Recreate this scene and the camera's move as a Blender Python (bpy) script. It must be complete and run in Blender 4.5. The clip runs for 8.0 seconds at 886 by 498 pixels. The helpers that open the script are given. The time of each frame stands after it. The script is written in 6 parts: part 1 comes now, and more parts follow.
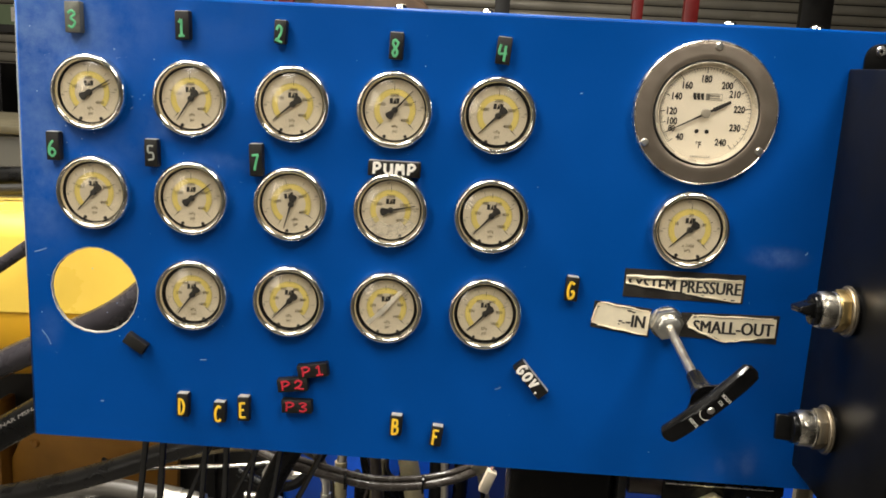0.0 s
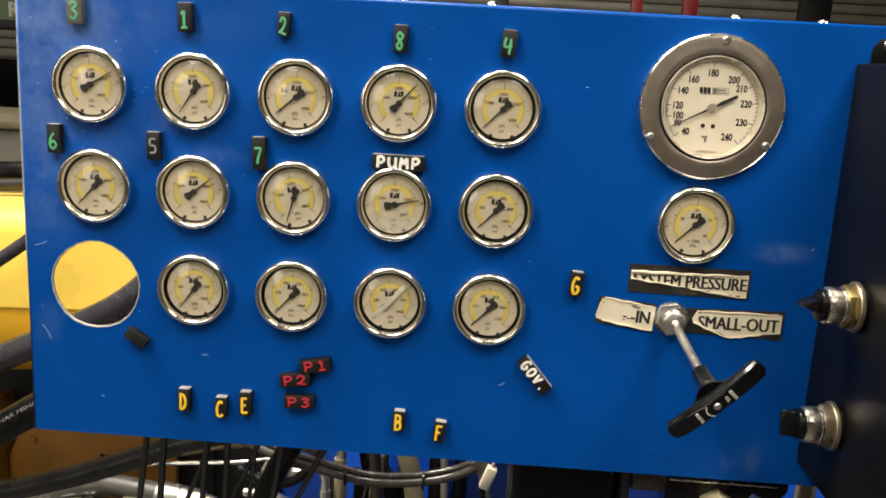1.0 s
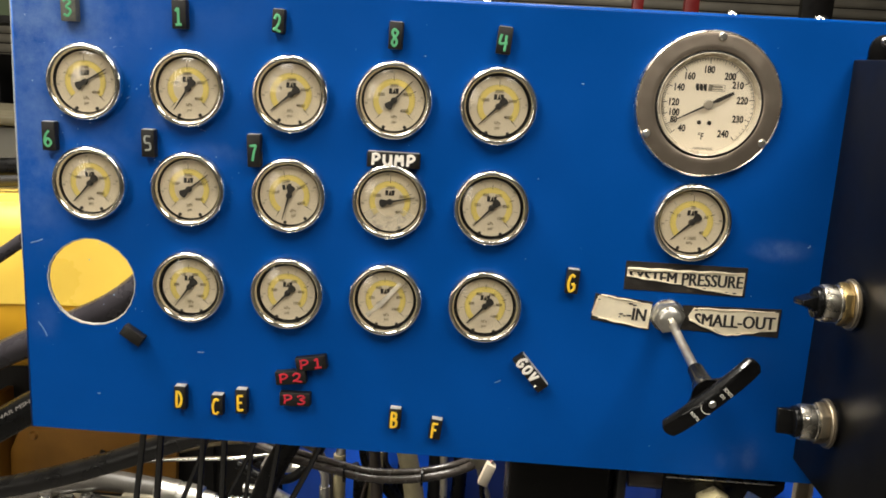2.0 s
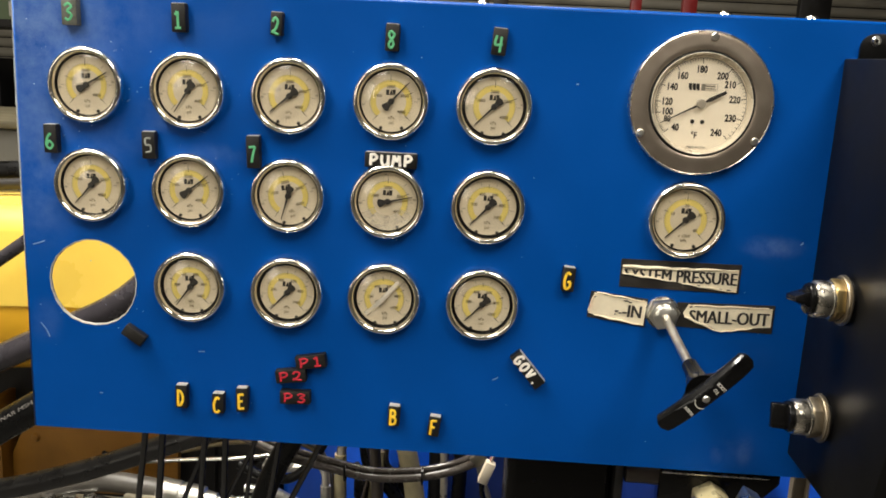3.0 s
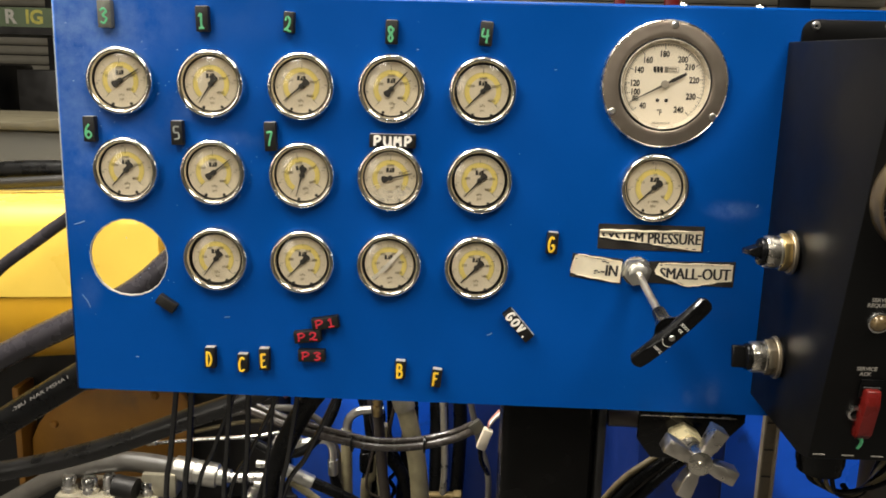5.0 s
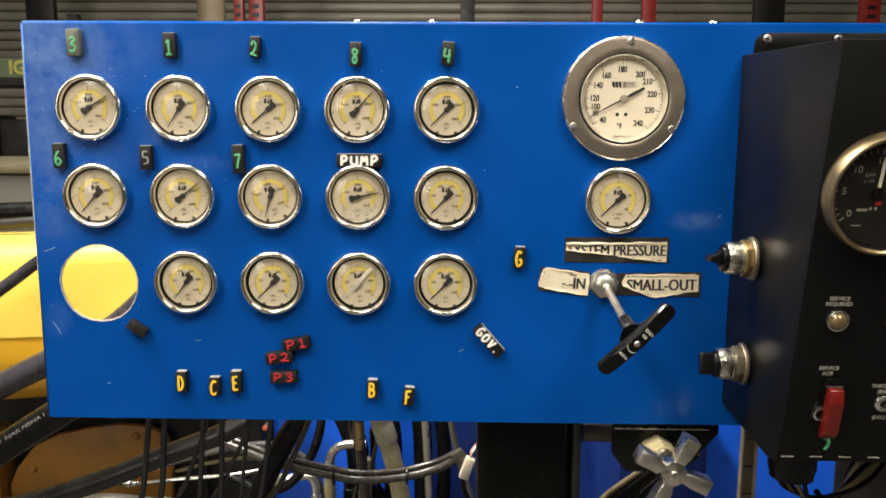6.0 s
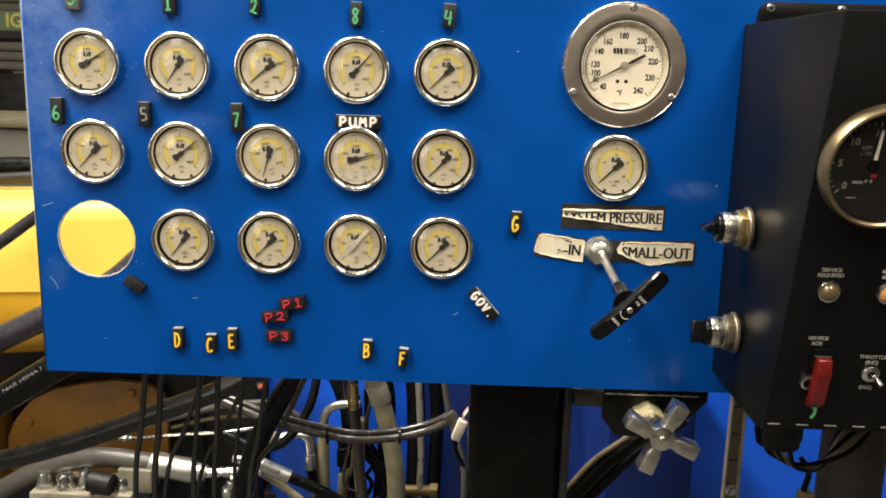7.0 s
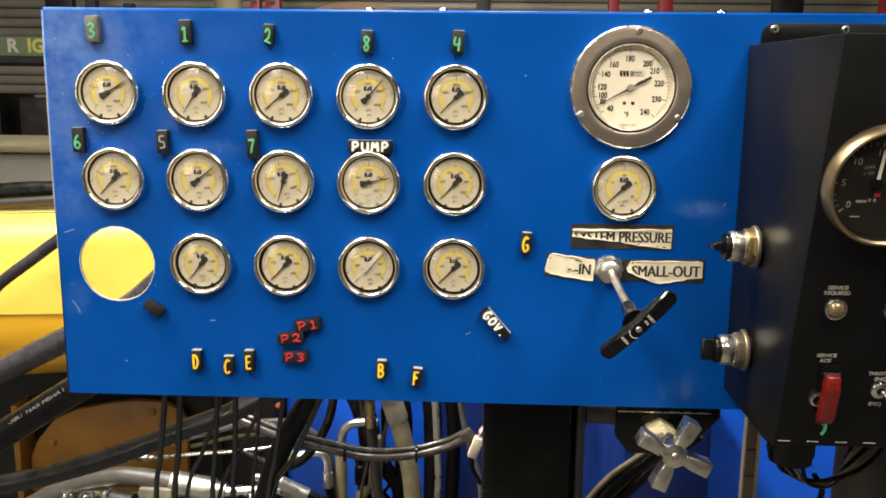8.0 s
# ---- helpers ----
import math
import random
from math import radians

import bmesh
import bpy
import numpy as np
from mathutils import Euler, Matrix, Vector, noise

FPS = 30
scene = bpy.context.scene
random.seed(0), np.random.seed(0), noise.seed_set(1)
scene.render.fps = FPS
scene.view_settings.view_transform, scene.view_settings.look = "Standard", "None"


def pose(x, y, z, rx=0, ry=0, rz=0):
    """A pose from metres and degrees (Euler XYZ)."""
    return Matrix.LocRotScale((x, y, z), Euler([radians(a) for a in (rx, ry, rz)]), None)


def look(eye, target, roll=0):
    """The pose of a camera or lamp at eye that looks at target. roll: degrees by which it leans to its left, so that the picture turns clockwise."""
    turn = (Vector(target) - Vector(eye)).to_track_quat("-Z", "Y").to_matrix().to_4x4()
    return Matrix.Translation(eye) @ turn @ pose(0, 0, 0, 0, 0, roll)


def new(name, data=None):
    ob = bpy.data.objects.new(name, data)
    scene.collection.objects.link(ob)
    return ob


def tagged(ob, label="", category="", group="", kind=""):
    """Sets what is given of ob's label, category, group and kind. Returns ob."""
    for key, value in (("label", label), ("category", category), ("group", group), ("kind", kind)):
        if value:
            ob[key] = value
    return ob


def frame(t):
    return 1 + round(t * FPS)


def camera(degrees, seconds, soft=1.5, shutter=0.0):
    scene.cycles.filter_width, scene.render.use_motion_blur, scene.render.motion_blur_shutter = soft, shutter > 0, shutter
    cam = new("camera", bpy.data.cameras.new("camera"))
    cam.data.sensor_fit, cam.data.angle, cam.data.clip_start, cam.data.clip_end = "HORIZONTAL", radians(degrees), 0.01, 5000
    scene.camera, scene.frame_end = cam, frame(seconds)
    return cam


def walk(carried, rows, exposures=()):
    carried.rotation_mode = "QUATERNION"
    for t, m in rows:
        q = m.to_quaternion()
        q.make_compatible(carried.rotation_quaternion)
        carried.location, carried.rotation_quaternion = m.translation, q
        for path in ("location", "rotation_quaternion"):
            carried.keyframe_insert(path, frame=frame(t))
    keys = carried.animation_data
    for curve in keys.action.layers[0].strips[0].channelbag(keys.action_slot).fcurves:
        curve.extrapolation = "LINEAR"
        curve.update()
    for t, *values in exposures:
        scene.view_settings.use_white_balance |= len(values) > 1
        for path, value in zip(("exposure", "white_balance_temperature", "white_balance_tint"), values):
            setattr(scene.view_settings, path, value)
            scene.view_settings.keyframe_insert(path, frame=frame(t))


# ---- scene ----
cam = camera(56.4, 8.0, soft=1.7)
PATH = [
    (0, (-0.003, 0.045, 1.433), (-0.083, 2.004, 1.038), 3.1),
    (0.5, (-0.006, 0.048, 1.431), (-0.084, 2.006, 1.034), 3.1),
    (1, (-0.009, 0.049, 1.429), (-0.082, 2.007, 1.029), 3.3),
    (1.5, (-0.01, 0.05, 1.432), (-0.075, 2.006, 1.023), 3.4),
    (1.7, (-0.006, 0.052, 1.431), (-0.078, 2.007, 1.018), 3.4),
    (2.8, (-0.001, 0.044, 1.431), (-0.082, 2.0, 1.025), 3.0),
    (3, (0.0, 0.042, 1.431), (-0.079, 1.998, 1.022), 2.9),
    (3.5, (0.002, 0.039, 1.432), (-0.085, 1.991, 1.004), 2.6),
    (3.8, (0.006, 0.035, 1.43), (-0.1, 1.987, 1.007), 2.5),
    (4, (0.004, 0.028, 1.434), (-0.099, 1.979, 1.007), 2.3),
    (4.2, (-0.004, 0.019, 1.442), (-0.095, 1.967, 0.997), 2.1),
    (5.3, (0.007, -0.072, 1.411), (-0.052, 1.886, 1.007), 1.5),
    (5.5, (0.021, -0.079, 1.406), (-0.043, 1.879, 1.004), 1.1),
    (5.6, (0.024, -0.088, 1.405), (-0.04, 1.877, 1.037), 0.6),
    (5.8, (0.024, -0.07, 1.396), (0.026, 1.904, 1.072), 1.0),
    (6, (0.022, -0.069, 1.397), (-0.016, 1.907, 1.089), 0.3),
    (6.2, (0.019, -0.069, 1.399), (-0.068, 1.904, 1.083), 0.7),
    (6.5, (0.022, -0.074, 1.398), (-0.051, 1.897, 1.064), 1.1),
    (6.7, (0.023, -0.068, 1.395), (-0.004, 1.897, 1.023), 1.9),
    (7, (0.023, -0.073, 1.396), (-0.007, 1.888, 1.005), 1.6),
    (7.2, (0.027, -0.074, 1.396), (-0.021, 1.888, 1.009), 1.4),
    (7.5, (0.03, -0.079, 1.4), (-0.032, 1.883, 1.017), 0.9),
    (7.8, (0.029, -0.084, 1.402), (-0.041, 1.882, 1.04), 0.8),
    (8, (0.029, -0.086, 1.405), (-0.044, 1.881, 1.049), 0.7),
]
walk(cam, [(t, look(eye, target, roll)) for t, eye, target, roll in PATH],
     exposures=[(0, -0.17), (4.2, -0.15), (5.5, -0.02), (6, 0.09), (7, 0.07), (7.5, 0.15), (8, 0.25)])

# ---- light ----
world = bpy.data.worlds.new("hall_air")
world.use_nodes = True
world.node_tree.nodes["Background"].inputs[0].default_value = (0.9, 0.95, 1.0, 1)
world.node_tree.nodes["Background"].inputs[1].default_value = 0.005
scene.world = world
LAMPS = [
    # x, y, z, length along x, length along y, watts
    (-0.95, -0.55, 2.9, 0.70, 1.2, 33),
    (0.80, -0.55, 2.9, 0.70, 1.2, 37),
    (-1.40, 0.84, 3.7, 0.35, 1.4, 215),
    (-0.15, 1.15, 3.7, 0.35, 1.4, 62),
    (0.00, 4.40, 3.7, 1.4, 0.35, 20),
]
# an added, unseen lamp that gives the light from the left an origin
FLOOD = (-2.30, -2.40, 2.15)
WARM = (1.0, 0.94, 0.84)


def area_lamp(name, m, sx, sy, watts):
    light = bpy.data.lights.new(name, "AREA")
    light.shape, light.size, light.size_y, light.energy, light.color = "RECTANGLE", sx, sy, watts, WARM
    new(name, light).matrix_world = m


for lx, ly, lz, sx, sy, watts in LAMPS:
    area_lamp("tube_light", pose(lx, ly, lz), sx, sy, watts)
flood_pose = look(FLOOD, (0.0, 0.77, 1.25))
area_lamp("added_flood_light", flood_pose, 0.9, 1.3, 6)

# ---- materials ----


def material(name, colour, rough=0.5, metal=0.0, vary=0.12, scale=30.0, bump=0.05, fine=400.0, second=None, amount=0.0,
             patch=6.0, rough_vary=0.1, coat=0.0, spec=0.5):
    """A procedural surface: a base colour that varies at two scales, patches of a second colour, uneven gloss and fine relief."""
    m = bpy.data.materials.new(name)
    m.use_nodes = True
    nt = m.node_tree
    node, link = nt.nodes.new, nt.links.new
    bsdf = nt.nodes["Principled BSDF"]
    bsdf.inputs["Metallic"].default_value = metal
    bsdf.inputs["Coat Weight"].default_value = coat
    bsdf.inputs["Specular IOR Level"].default_value = spec
    coord = node("ShaderNodeTexCoord")
    geo = node("ShaderNodeNewGeometry")
    n1 = node("ShaderNodeTexNoise")
    n1.inputs["Scale"].default_value, n1.inputs["Detail"].default_value = scale, 6
    link(geo.outputs["Position"], n1.inputs["Vector"])
    n2 = node("ShaderNodeTexNoise")
    n2.inputs["Scale"].default_value, n2.inputs["Detail"].default_value = fine, 3
    link(geo.outputs["Position"], n2.inputs["Vector"])
    ramp = node("ShaderNodeMapRange")
    ramp.inputs["From Min"].default_value, ramp.inputs["From Max"].default_value = 0.3, 0.7
    ramp.inputs["To Min"].default_value, ramp.inputs["To Max"].default_value = 1 - vary, 1 + vary
    link(n1.outputs["Fac"], ramp.inputs["Value"])
    mul = node("ShaderNodeMix")
    mul.data_type, mul.blend_type = "RGBA", "MULTIPLY"
    mul.inputs["Factor"].default_value = 1.0
    mul.inputs["A"].default_value = (*colour, 1)
    link(ramp.outputs["Result"], mul.inputs["B"])
    last = mul.outputs["Result"]
    if second:
        n3 = node("ShaderNodeTexNoise")
        n3.inputs["Scale"].default_value, n3.inputs["Detail"].default_value = patch, 8
        n3.inputs["Roughness"].default_value = 0.65
        link(geo.outputs["Position"], n3.inputs["Vector"])
        r3 = node("ShaderNodeMapRange")
        r3.inputs["From Min"].default_value, r3.inputs["From Max"].default_value = 0.72 - 0.4 * amount, 0.86 - 0.3 * amount
        link(n3.outputs["Fac"], r3.inputs["Value"])
        mix = node("ShaderNodeMix")
        mix.data_type = "RGBA"
        link(r3.outputs["Result"], mix.inputs["Factor"])
        link(last, mix.inputs["A"])
        mix.inputs["B"].default_value = (*second, 1)
        last = mix.outputs["Result"]
    link(last, bsdf.inputs["Base Color"])
    rr = node("ShaderNodeMapRange")
    rr.inputs["From Min"].default_value, rr.inputs["From Max"].default_value = 0.3, 0.7
    rr.inputs["To Min"].default_value, rr.inputs["To Max"].default_value = max(0.02, rough - rough_vary), min(1, rough + rough_vary)
    link(n1.outputs["Fac"], rr.inputs["Value"])
    link(rr.outputs["Result"], bsdf.inputs["Roughness"])
    if bump:
        b = node("ShaderNodeBump")
        b.inputs["Strength"].default_value, b.inputs["Distance"].default_value = bump, 0.001
        link(n2.outputs["Fac"], b.inputs["Height"])
        link(b.outputs["Normal"], bsdf.inputs["Normal"])
    return m


def glass_material(name, tint=(1, 1, 1), rough=0.02):
    m = bpy.data.materials.new(name)
    m.use_nodes = True
    nt = m.node_tree
    nt.nodes.remove(nt.nodes["Principled BSDF"])
    out = nt.nodes["Material Output"]
    clear, gloss = nt.nodes.new("ShaderNodeBsdfTransparent"), nt.nodes.new("ShaderNodeBsdfGlossy")
    clear.inputs["Color"].default_value = (*tint, 1)
    gloss.inputs["Roughness"].default_value = rough
    fres, mix = nt.nodes.new("ShaderNodeFresnel"), nt.nodes.new("ShaderNodeMixShader")
    fres.inputs["IOR"].default_value = 1.5
    nt.links.new(fres.outputs[0], mix.inputs[0])
    nt.links.new(clear.outputs[0], mix.inputs[1])
    nt.links.new(gloss.outputs[0], mix.inputs[2])
    nt.links.new(mix.outputs[0], out.inputs["Surface"])
    return m


def film_material(name, colour, cover):
    """A thin cloudy film that covers only part of what lies behind it."""
    m = bpy.data.materials.new(name)
    m.use_nodes = True
    nt = m.node_tree
    bsdf, out = nt.nodes["Principled BSDF"], nt.nodes["Material Output"]
    bsdf.inputs["Base Color"].default_value, bsdf.inputs["Roughness"].default_value = (*colour, 1), 0.5
    clear, mix, cloud, geo, span = (nt.nodes.new(k) for k in ("ShaderNodeBsdfTransparent", "ShaderNodeMixShader", "ShaderNodeTexNoise", "ShaderNodeNewGeometry", "ShaderNodeMapRange"))
    cloud.inputs["Scale"].default_value = 160
    span.inputs["To Min"].default_value, span.inputs["To Max"].default_value = cover - 0.2, cover + 0.2
    nt.links.new(geo.outputs["Position"], cloud.inputs["Vector"])
    nt.links.new(cloud.outputs["Fac"], span.inputs["Value"])
    nt.links.new(span.outputs["Result"], mix.inputs[0])
    nt.links.new(clear.outputs[0], mix.inputs[1])
    nt.links.new(bsdf.outputs[0], mix.inputs[2])
    nt.links.new(mix.outputs[0], out.inputs["Surface"])
    return m


def glow_material(name, colour, strength):
    m = bpy.data.materials.new(name)
    m.use_nodes = True
    bsdf = m.node_tree.nodes["Principled BSDF"]
    bsdf.inputs["Base Color"].default_value = (*colour, 1)
    bsdf.inputs["Emission Color"].default_value = (*colour, 1)
    bsdf.inputs["Emission Strength"].default_value = strength
    return m


BLUE = material("blue_paint", (0.0, 0.060, 0.298), 0.36, 0, 0.10, 9, 0.06, 260, (0.0, 0.10, 0.37), 0.10, 5.5, 0.08, spec=0.13)
BLUE_TANK = material("blue_tank_paint", (0.006, 0.085, 0.58), 0.35, 0, 0.2, 8, 0.06, 200, (0.01, 0.02, 0.06), 0.25, 7)
CHROME = material("chrome", (0.88, 0.85, 0.78), 0.19, 1, 0.05, 60, 0.01, 300, rough_vary=0.06)
STEEL = material("zinc_steel", (0.70, 0.68, 0.64), 0.27, 1, 0.15, 90, 0.05, 700, (0.30, 0.26, 0.20), 0.3, 60)
GREY_RING = material("grey_cast_ring", (0.36, 0.30, 0.24), 0.36, 0.85, 0.05, 90, 0.06, 900, rough_vary=0.05)
BLACK_CASE = material("black_case", (0.006, 0.0055, 0.005), 0.5, 0, 0.2, 50, 0.02)
DIAL = material("cream_dial", (0.66, 0.58, 0.44), 0.55, 0, 0.06, 45, 0, 300, (0.52, 0.45, 0.31), 0.25, 40)
DIAL_WHITE = material("ivory_dial", (0.88, 0.80, 0.66), 0.5, 0, 0.03, 30, 0)
FAINT_INK = material("faint_brown_ink", (0.15, 0.12, 0.07), 0.55, 0, 0.1, 50, 0)
YELLOW_INK = material("yellow_band", (0.74, 0.60, 0.17), 0.55, 0, 0.08, 60, 0)
AGED_RING = material("aged_pale_ring", (0.60, 0.54, 0.44), 0.3, 0.25, 0.12, 60, 0.05, 600)
INK = material("black_ink", (0.02, 0.018, 0.016), 0.55, 0, 0.1, 50, 0)
GREY_INK = material("grey_ink", (0.30, 0.27, 0.22), 0.55, 0, 0.1, 50, 0)
BLACK_MAGNET = material("black_magnet", (0.009, 0.008, 0.007), 0.5, 0, 0.3, 120, 0.2, 900, (0.035, 0.033, 0.03), 0.22, 120, spec=0.35)
WORN_MAGNET = material("worn_magnet_coat", (0.105, 0.105, 0.085), 0.5, 0, 0.3, 150, 0.15, 900, (0.03, 0.03, 0.03), 0.35, 110)
GREEN_PAINT = material("green_marker", (0.085, 0.38, 0.175), 0.6, 0, 0.15, 200, 0.1, 900)
YELLOW_PAINT = material("yellow_marker", (0.85, 0.55, 0.03), 0.6, 0, 0.15, 200, 0.1, 900)
WHITE_PAINT = material("white_marker", (0.82, 0.78, 0.70), 0.6, 0, 0.08, 200, 0.1, 900)
RED_PAINT = material("red_marker", (0.46, 0.012, 0.03), 0.6, 0, 0.15, 200, 0.1, 900)
FADED_PAINT = material("faded_marker", (0.22, 0.23, 0.20), 0.6, 0, 0.3, 200, 0.1, 900)
BOX_BLACK = material("black_powder_coat", (0.0027, 0.0026, 0.0025), 0.42, 0, 0.2, 12, 0.10, 1300, (0.0050, 0.0048, 0.0045), 0.2, 9, spec=0.20)
GLOSS_BLACK = material("gloss_black_enamel", (0.0022, 0.0020, 0.0018), 0.22, 0, 0.2, 20, 0.06, 300, (0.004, 0.0035, 0.003), 0.2, 12, spec=0.3)
BLACK_PLASTIC = material("black_plastic", (0.004, 0.004, 0.004), 0.20, 0, 0.2, 60, 0.05, 600, spec=0.26)
MID_HOSE = material("dull_black_hose", (0.009, 0.0085, 0.008), 0.30, 0, 0.2, 25, 0.1, 500, (0.014, 0.013, 0.012), 0.2, 10, spec=0.45)
FADED_YELLOW = material("faded_yellow_letters", (0.30, 0.27, 0.05), 0.6, 0, 0.2, 60)
DRAB = material("drab_board", (0.058, 0.049, 0.026), 0.6, 0, 0.2, 14, 0.1, 200, (0.05, 0.04, 0.02), 0.3, 9)
DIM_PRINT = material("worn_hose_print", (0.13, 0.12, 0.11), 0.6, 0, 0.3, 300)
# tank blue darkened by hand, for stretches of the tank in shade
SHADE_NAVY = material("shaded_tank_navy", (0.003, 0.016, 0.11), 0.4, 0, 0.2, 10, 0.06, 200, (0.004, 0.006, 0.02), 0.25, 9)
STICKER = material("worn_sticker", (0.82, 0.73, 0.54), 0.38, 0.1, 0.10, 60, 0.1, 120, (0.20, 0.15, 0.09), 0.16, 70)
STICKER_BACK = material("black_sticker_backing", (0.02, 0.017, 0.014), 0.5, 0, 0.4, 90, 0.2, 400, (0.09, 0.07, 0.05), 0.25, 80)
BRASS = material("brass", (0.56, 0.42, 0.19), 0.32, 1, 0.15, 70, 0.05, 500)
TARNISHED = material("tarnished_brass", (0.16, 0.115, 0.045), 0.55, 0.6, 0.2, 70, 0.1, 500, (0.12, 0.09, 0.05), 0.3, 50)
GOLD_RIM = material("gold_rim", (0.34, 0.26, 0.15), 0.42, 1, 0.08, 50, 0.03, 500)
RUBBER = material("black_rubber", (0.0045, 0.0045, 0.0045), 0.30, 0, 0.3, 40, 0.15, 500, (0.016, 0.015, 0.014), 0.15, 14, spec=0.2)
GREY_HOSE = material("dusty_hose", (0.098, 0.090, 0.077), 0.36, 0, 0.2, 25, 0.15, 500, (0.05, 0.05, 0.05), 0.3, 10)
KHAKI_HOSE = material("khaki_hose", (0.29, 0.25, 0.145), 0.36, 0, 0.25, 30, 0.2, 500, (0.13, 0.11, 0.07), 0.3, 18)
PALE_TUBE = material("pale_plated_tube", (0.50, 0.46, 0.36), 0.32, 0.6, 0.2, 40, 0.1, 500, (0.20, 0.17, 0.11), 0.2, 25)
CAST = material("cast_satin_metal", (0.68, 0.63, 0.55), 0.34, 1.0, 0.08, 90, 0.12, 900, (0.40, 0.35, 0.28), 0.12, 50)
TWIN = material("dusty_cable_jacket", (0.050, 0.042, 0.036), 0.24, 0, 0.2, 60, 0.05, 500, (0.022, 0.018, 0.014), 0.3, 25)
BROWN_HOSE = material("brown_hose", (0.040, 0.031, 0.024), 0.35, 0, 0.25, 30, 0.2, 500)
MACHINE_YELLOW = material("machine_yellow", (0.87, 0.60, 0.095), 0.32, 0, 0.06, 6, 0.03, 200, (0.55, 0.32, 0.03), 0.12, 5)
# the hood's yellow again, with the shade under the curl put into its colour
SHADED_YELLOW = material("shaded_machine_yellow", (0.80, 0.43, 0.025), 0.36, 0, 0.10, 6, 0.04, 200, (0.50, 0.25, 0.02), 0.2, 5)
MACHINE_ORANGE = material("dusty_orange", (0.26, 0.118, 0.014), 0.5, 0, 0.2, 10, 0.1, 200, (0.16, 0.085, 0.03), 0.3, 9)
DARK_IRON = material("dark_iron", (0.011, 0.010, 0.009), 0.5, 0.2, 0.3, 20, 0.2, 300, (0.034, 0.024, 0.015), 0.25, 12)
IRON_BLOCK = material("cast_block", (0.33, 0.30, 0.22), 0.40, 0.3, 0.2, 40, 0.15, 300, (0.15, 0.13, 0.10), 0.3, 30)
GREY_PAINT = material("grey_painted_steel", (0.055, 0.051, 0.038), 0.5, 0, 0.15, 8, 0.05, 200, (0.12, 0.11, 0.09), 0.25, 8)
BEIGE = material("beige_board", (0.27, 0.22, 0.14), 0.6, 0, 0.12, 10, 0.05, 200)
SLAT = material("roller_door_slat", (0.40, 0.37, 0.30), 0.45, 0.2, 0.12, 4, 0.05, 100, (0.22, 0.19, 0.14), 0.25, 3)
RED_STEEL = material("red_rack_paint", (0.22, 0.014, 0.013), 0.45, 0, 0.15, 10, 0.05, 200, (0.12, 0.03, 0.02), 0.2, 12)
CONCRETE = material("concrete", (0.070, 0.066, 0.060), 0.75, 0, 0.2, 2, 0.3, 60, (0.045, 0.042, 0.038), 0.3, 1.5)
WALL = material("hall_wall_paint", (0.16, 0.155, 0.14), 0.7, 0, 0.1, 2, 0.1, 80, (0.10, 0.095, 0.085), 0.2, 1)
RED_PLASTIC = material("red_guard_plastic", (0.125, 0.008, 0.006), 0.3, 0, 0.1, 50, 0.03, 400)
AMBER = material("amber_lens", (0.75, 0.30, 0.08), 0.15, 0, 0.1, 50, 0, coat=0.5)
CLEAR_LENS = material("tan_lens", (0.16, 0.11, 0.05), 0.2, 0.3, 0.1, 80, 0, coat=0.5)
CLEAR_GLASS = glass_material("tachometer_glass", (0.95, 0.90, 0.80), 0.06)
GLASS = glass_material("gauge_glass", (0.97, 0.95, 0.90), 0.17)
TUBE_GLOW = glow_material("tube_glow", (1.0, 0.93, 0.80), 6.0)

SCRATCH = material("bare_scratch", (0.12, 0.22, 0.44), 0.5)
PALE_FLECK = material("pale_fleck", (0.28, 0.40, 0.58), 0.5)
# bare metal at the hole's edge; painted highlight on magnets and folded edge
BARE_LIT_EDGE = material("bare_and_lit_edge", (0.40, 0.40, 0.37), 0.35, 0, 0.2, 200, 0.1, 900)
GREY_PRINT = material("dim_white_print", (0.29, 0.27, 0.235), 0.6, 0, 0.2, 300)
SMOOTH_HOSE = material("smooth_grey_hose", (0.034, 0.031, 0.036), 0.25, 0, 0.2, 25, 0.1, 500, (0.025, 0.024, 0.026), 0.2, 10)
GLOSS_LINE = material("glossy_black_tube", (0.006, 0.006, 0.006), 0.12, 0, 0.2, 60, 0.02, 500, spec=1.0)
FERRULE = material("bright_plated_ferrule", (0.66, 0.64, 0.58), 0.36, 1, 0.1, 70, 0.06, 600)
ORANGE_CAP = material("orange_cap_plastic", (0.40, 0.07, 0.015), 0.5)
STRIP = material("tan_plated_strip", (0.36, 0.31, 0.22), 0.4, 0.6, 0.2, 50, 0.1, 500, (0.15, 0.12, 0.08), 0.25, 30)
SATIN = material("satin_steel", (0.76, 0.71, 0.61), 0.27, 1, 0.12, 80, 0.06, 800, (0.35, 0.30, 0.22), 0.2, 60)
SCUFF = film_material("lens_scuff", (0.50, 0.46, 0.38), 0.55)
FOG = film_material("lens_fog", (0.45, 0.42, 0.36), 0.40)
OLD_LEAD = material("old_tan_lead", (0.13, 0.10, 0.048), 0.5, 0, 0.3, 60, 0.1, 500)
PINK = material("faded_pink_wire", (0.45, 0.20, 0.16), 0.5)
VALVE_NUT = material("cream_plated_nut", (0.72, 0.62, 0.36), 0.32, 0.35, 0.1, 60, 0.05, 500)
DULL_WASHER = material("dull_washer", (0.26, 0.22, 0.16), 0.42, 0.9, 0.15, 80, 0.08, 700)


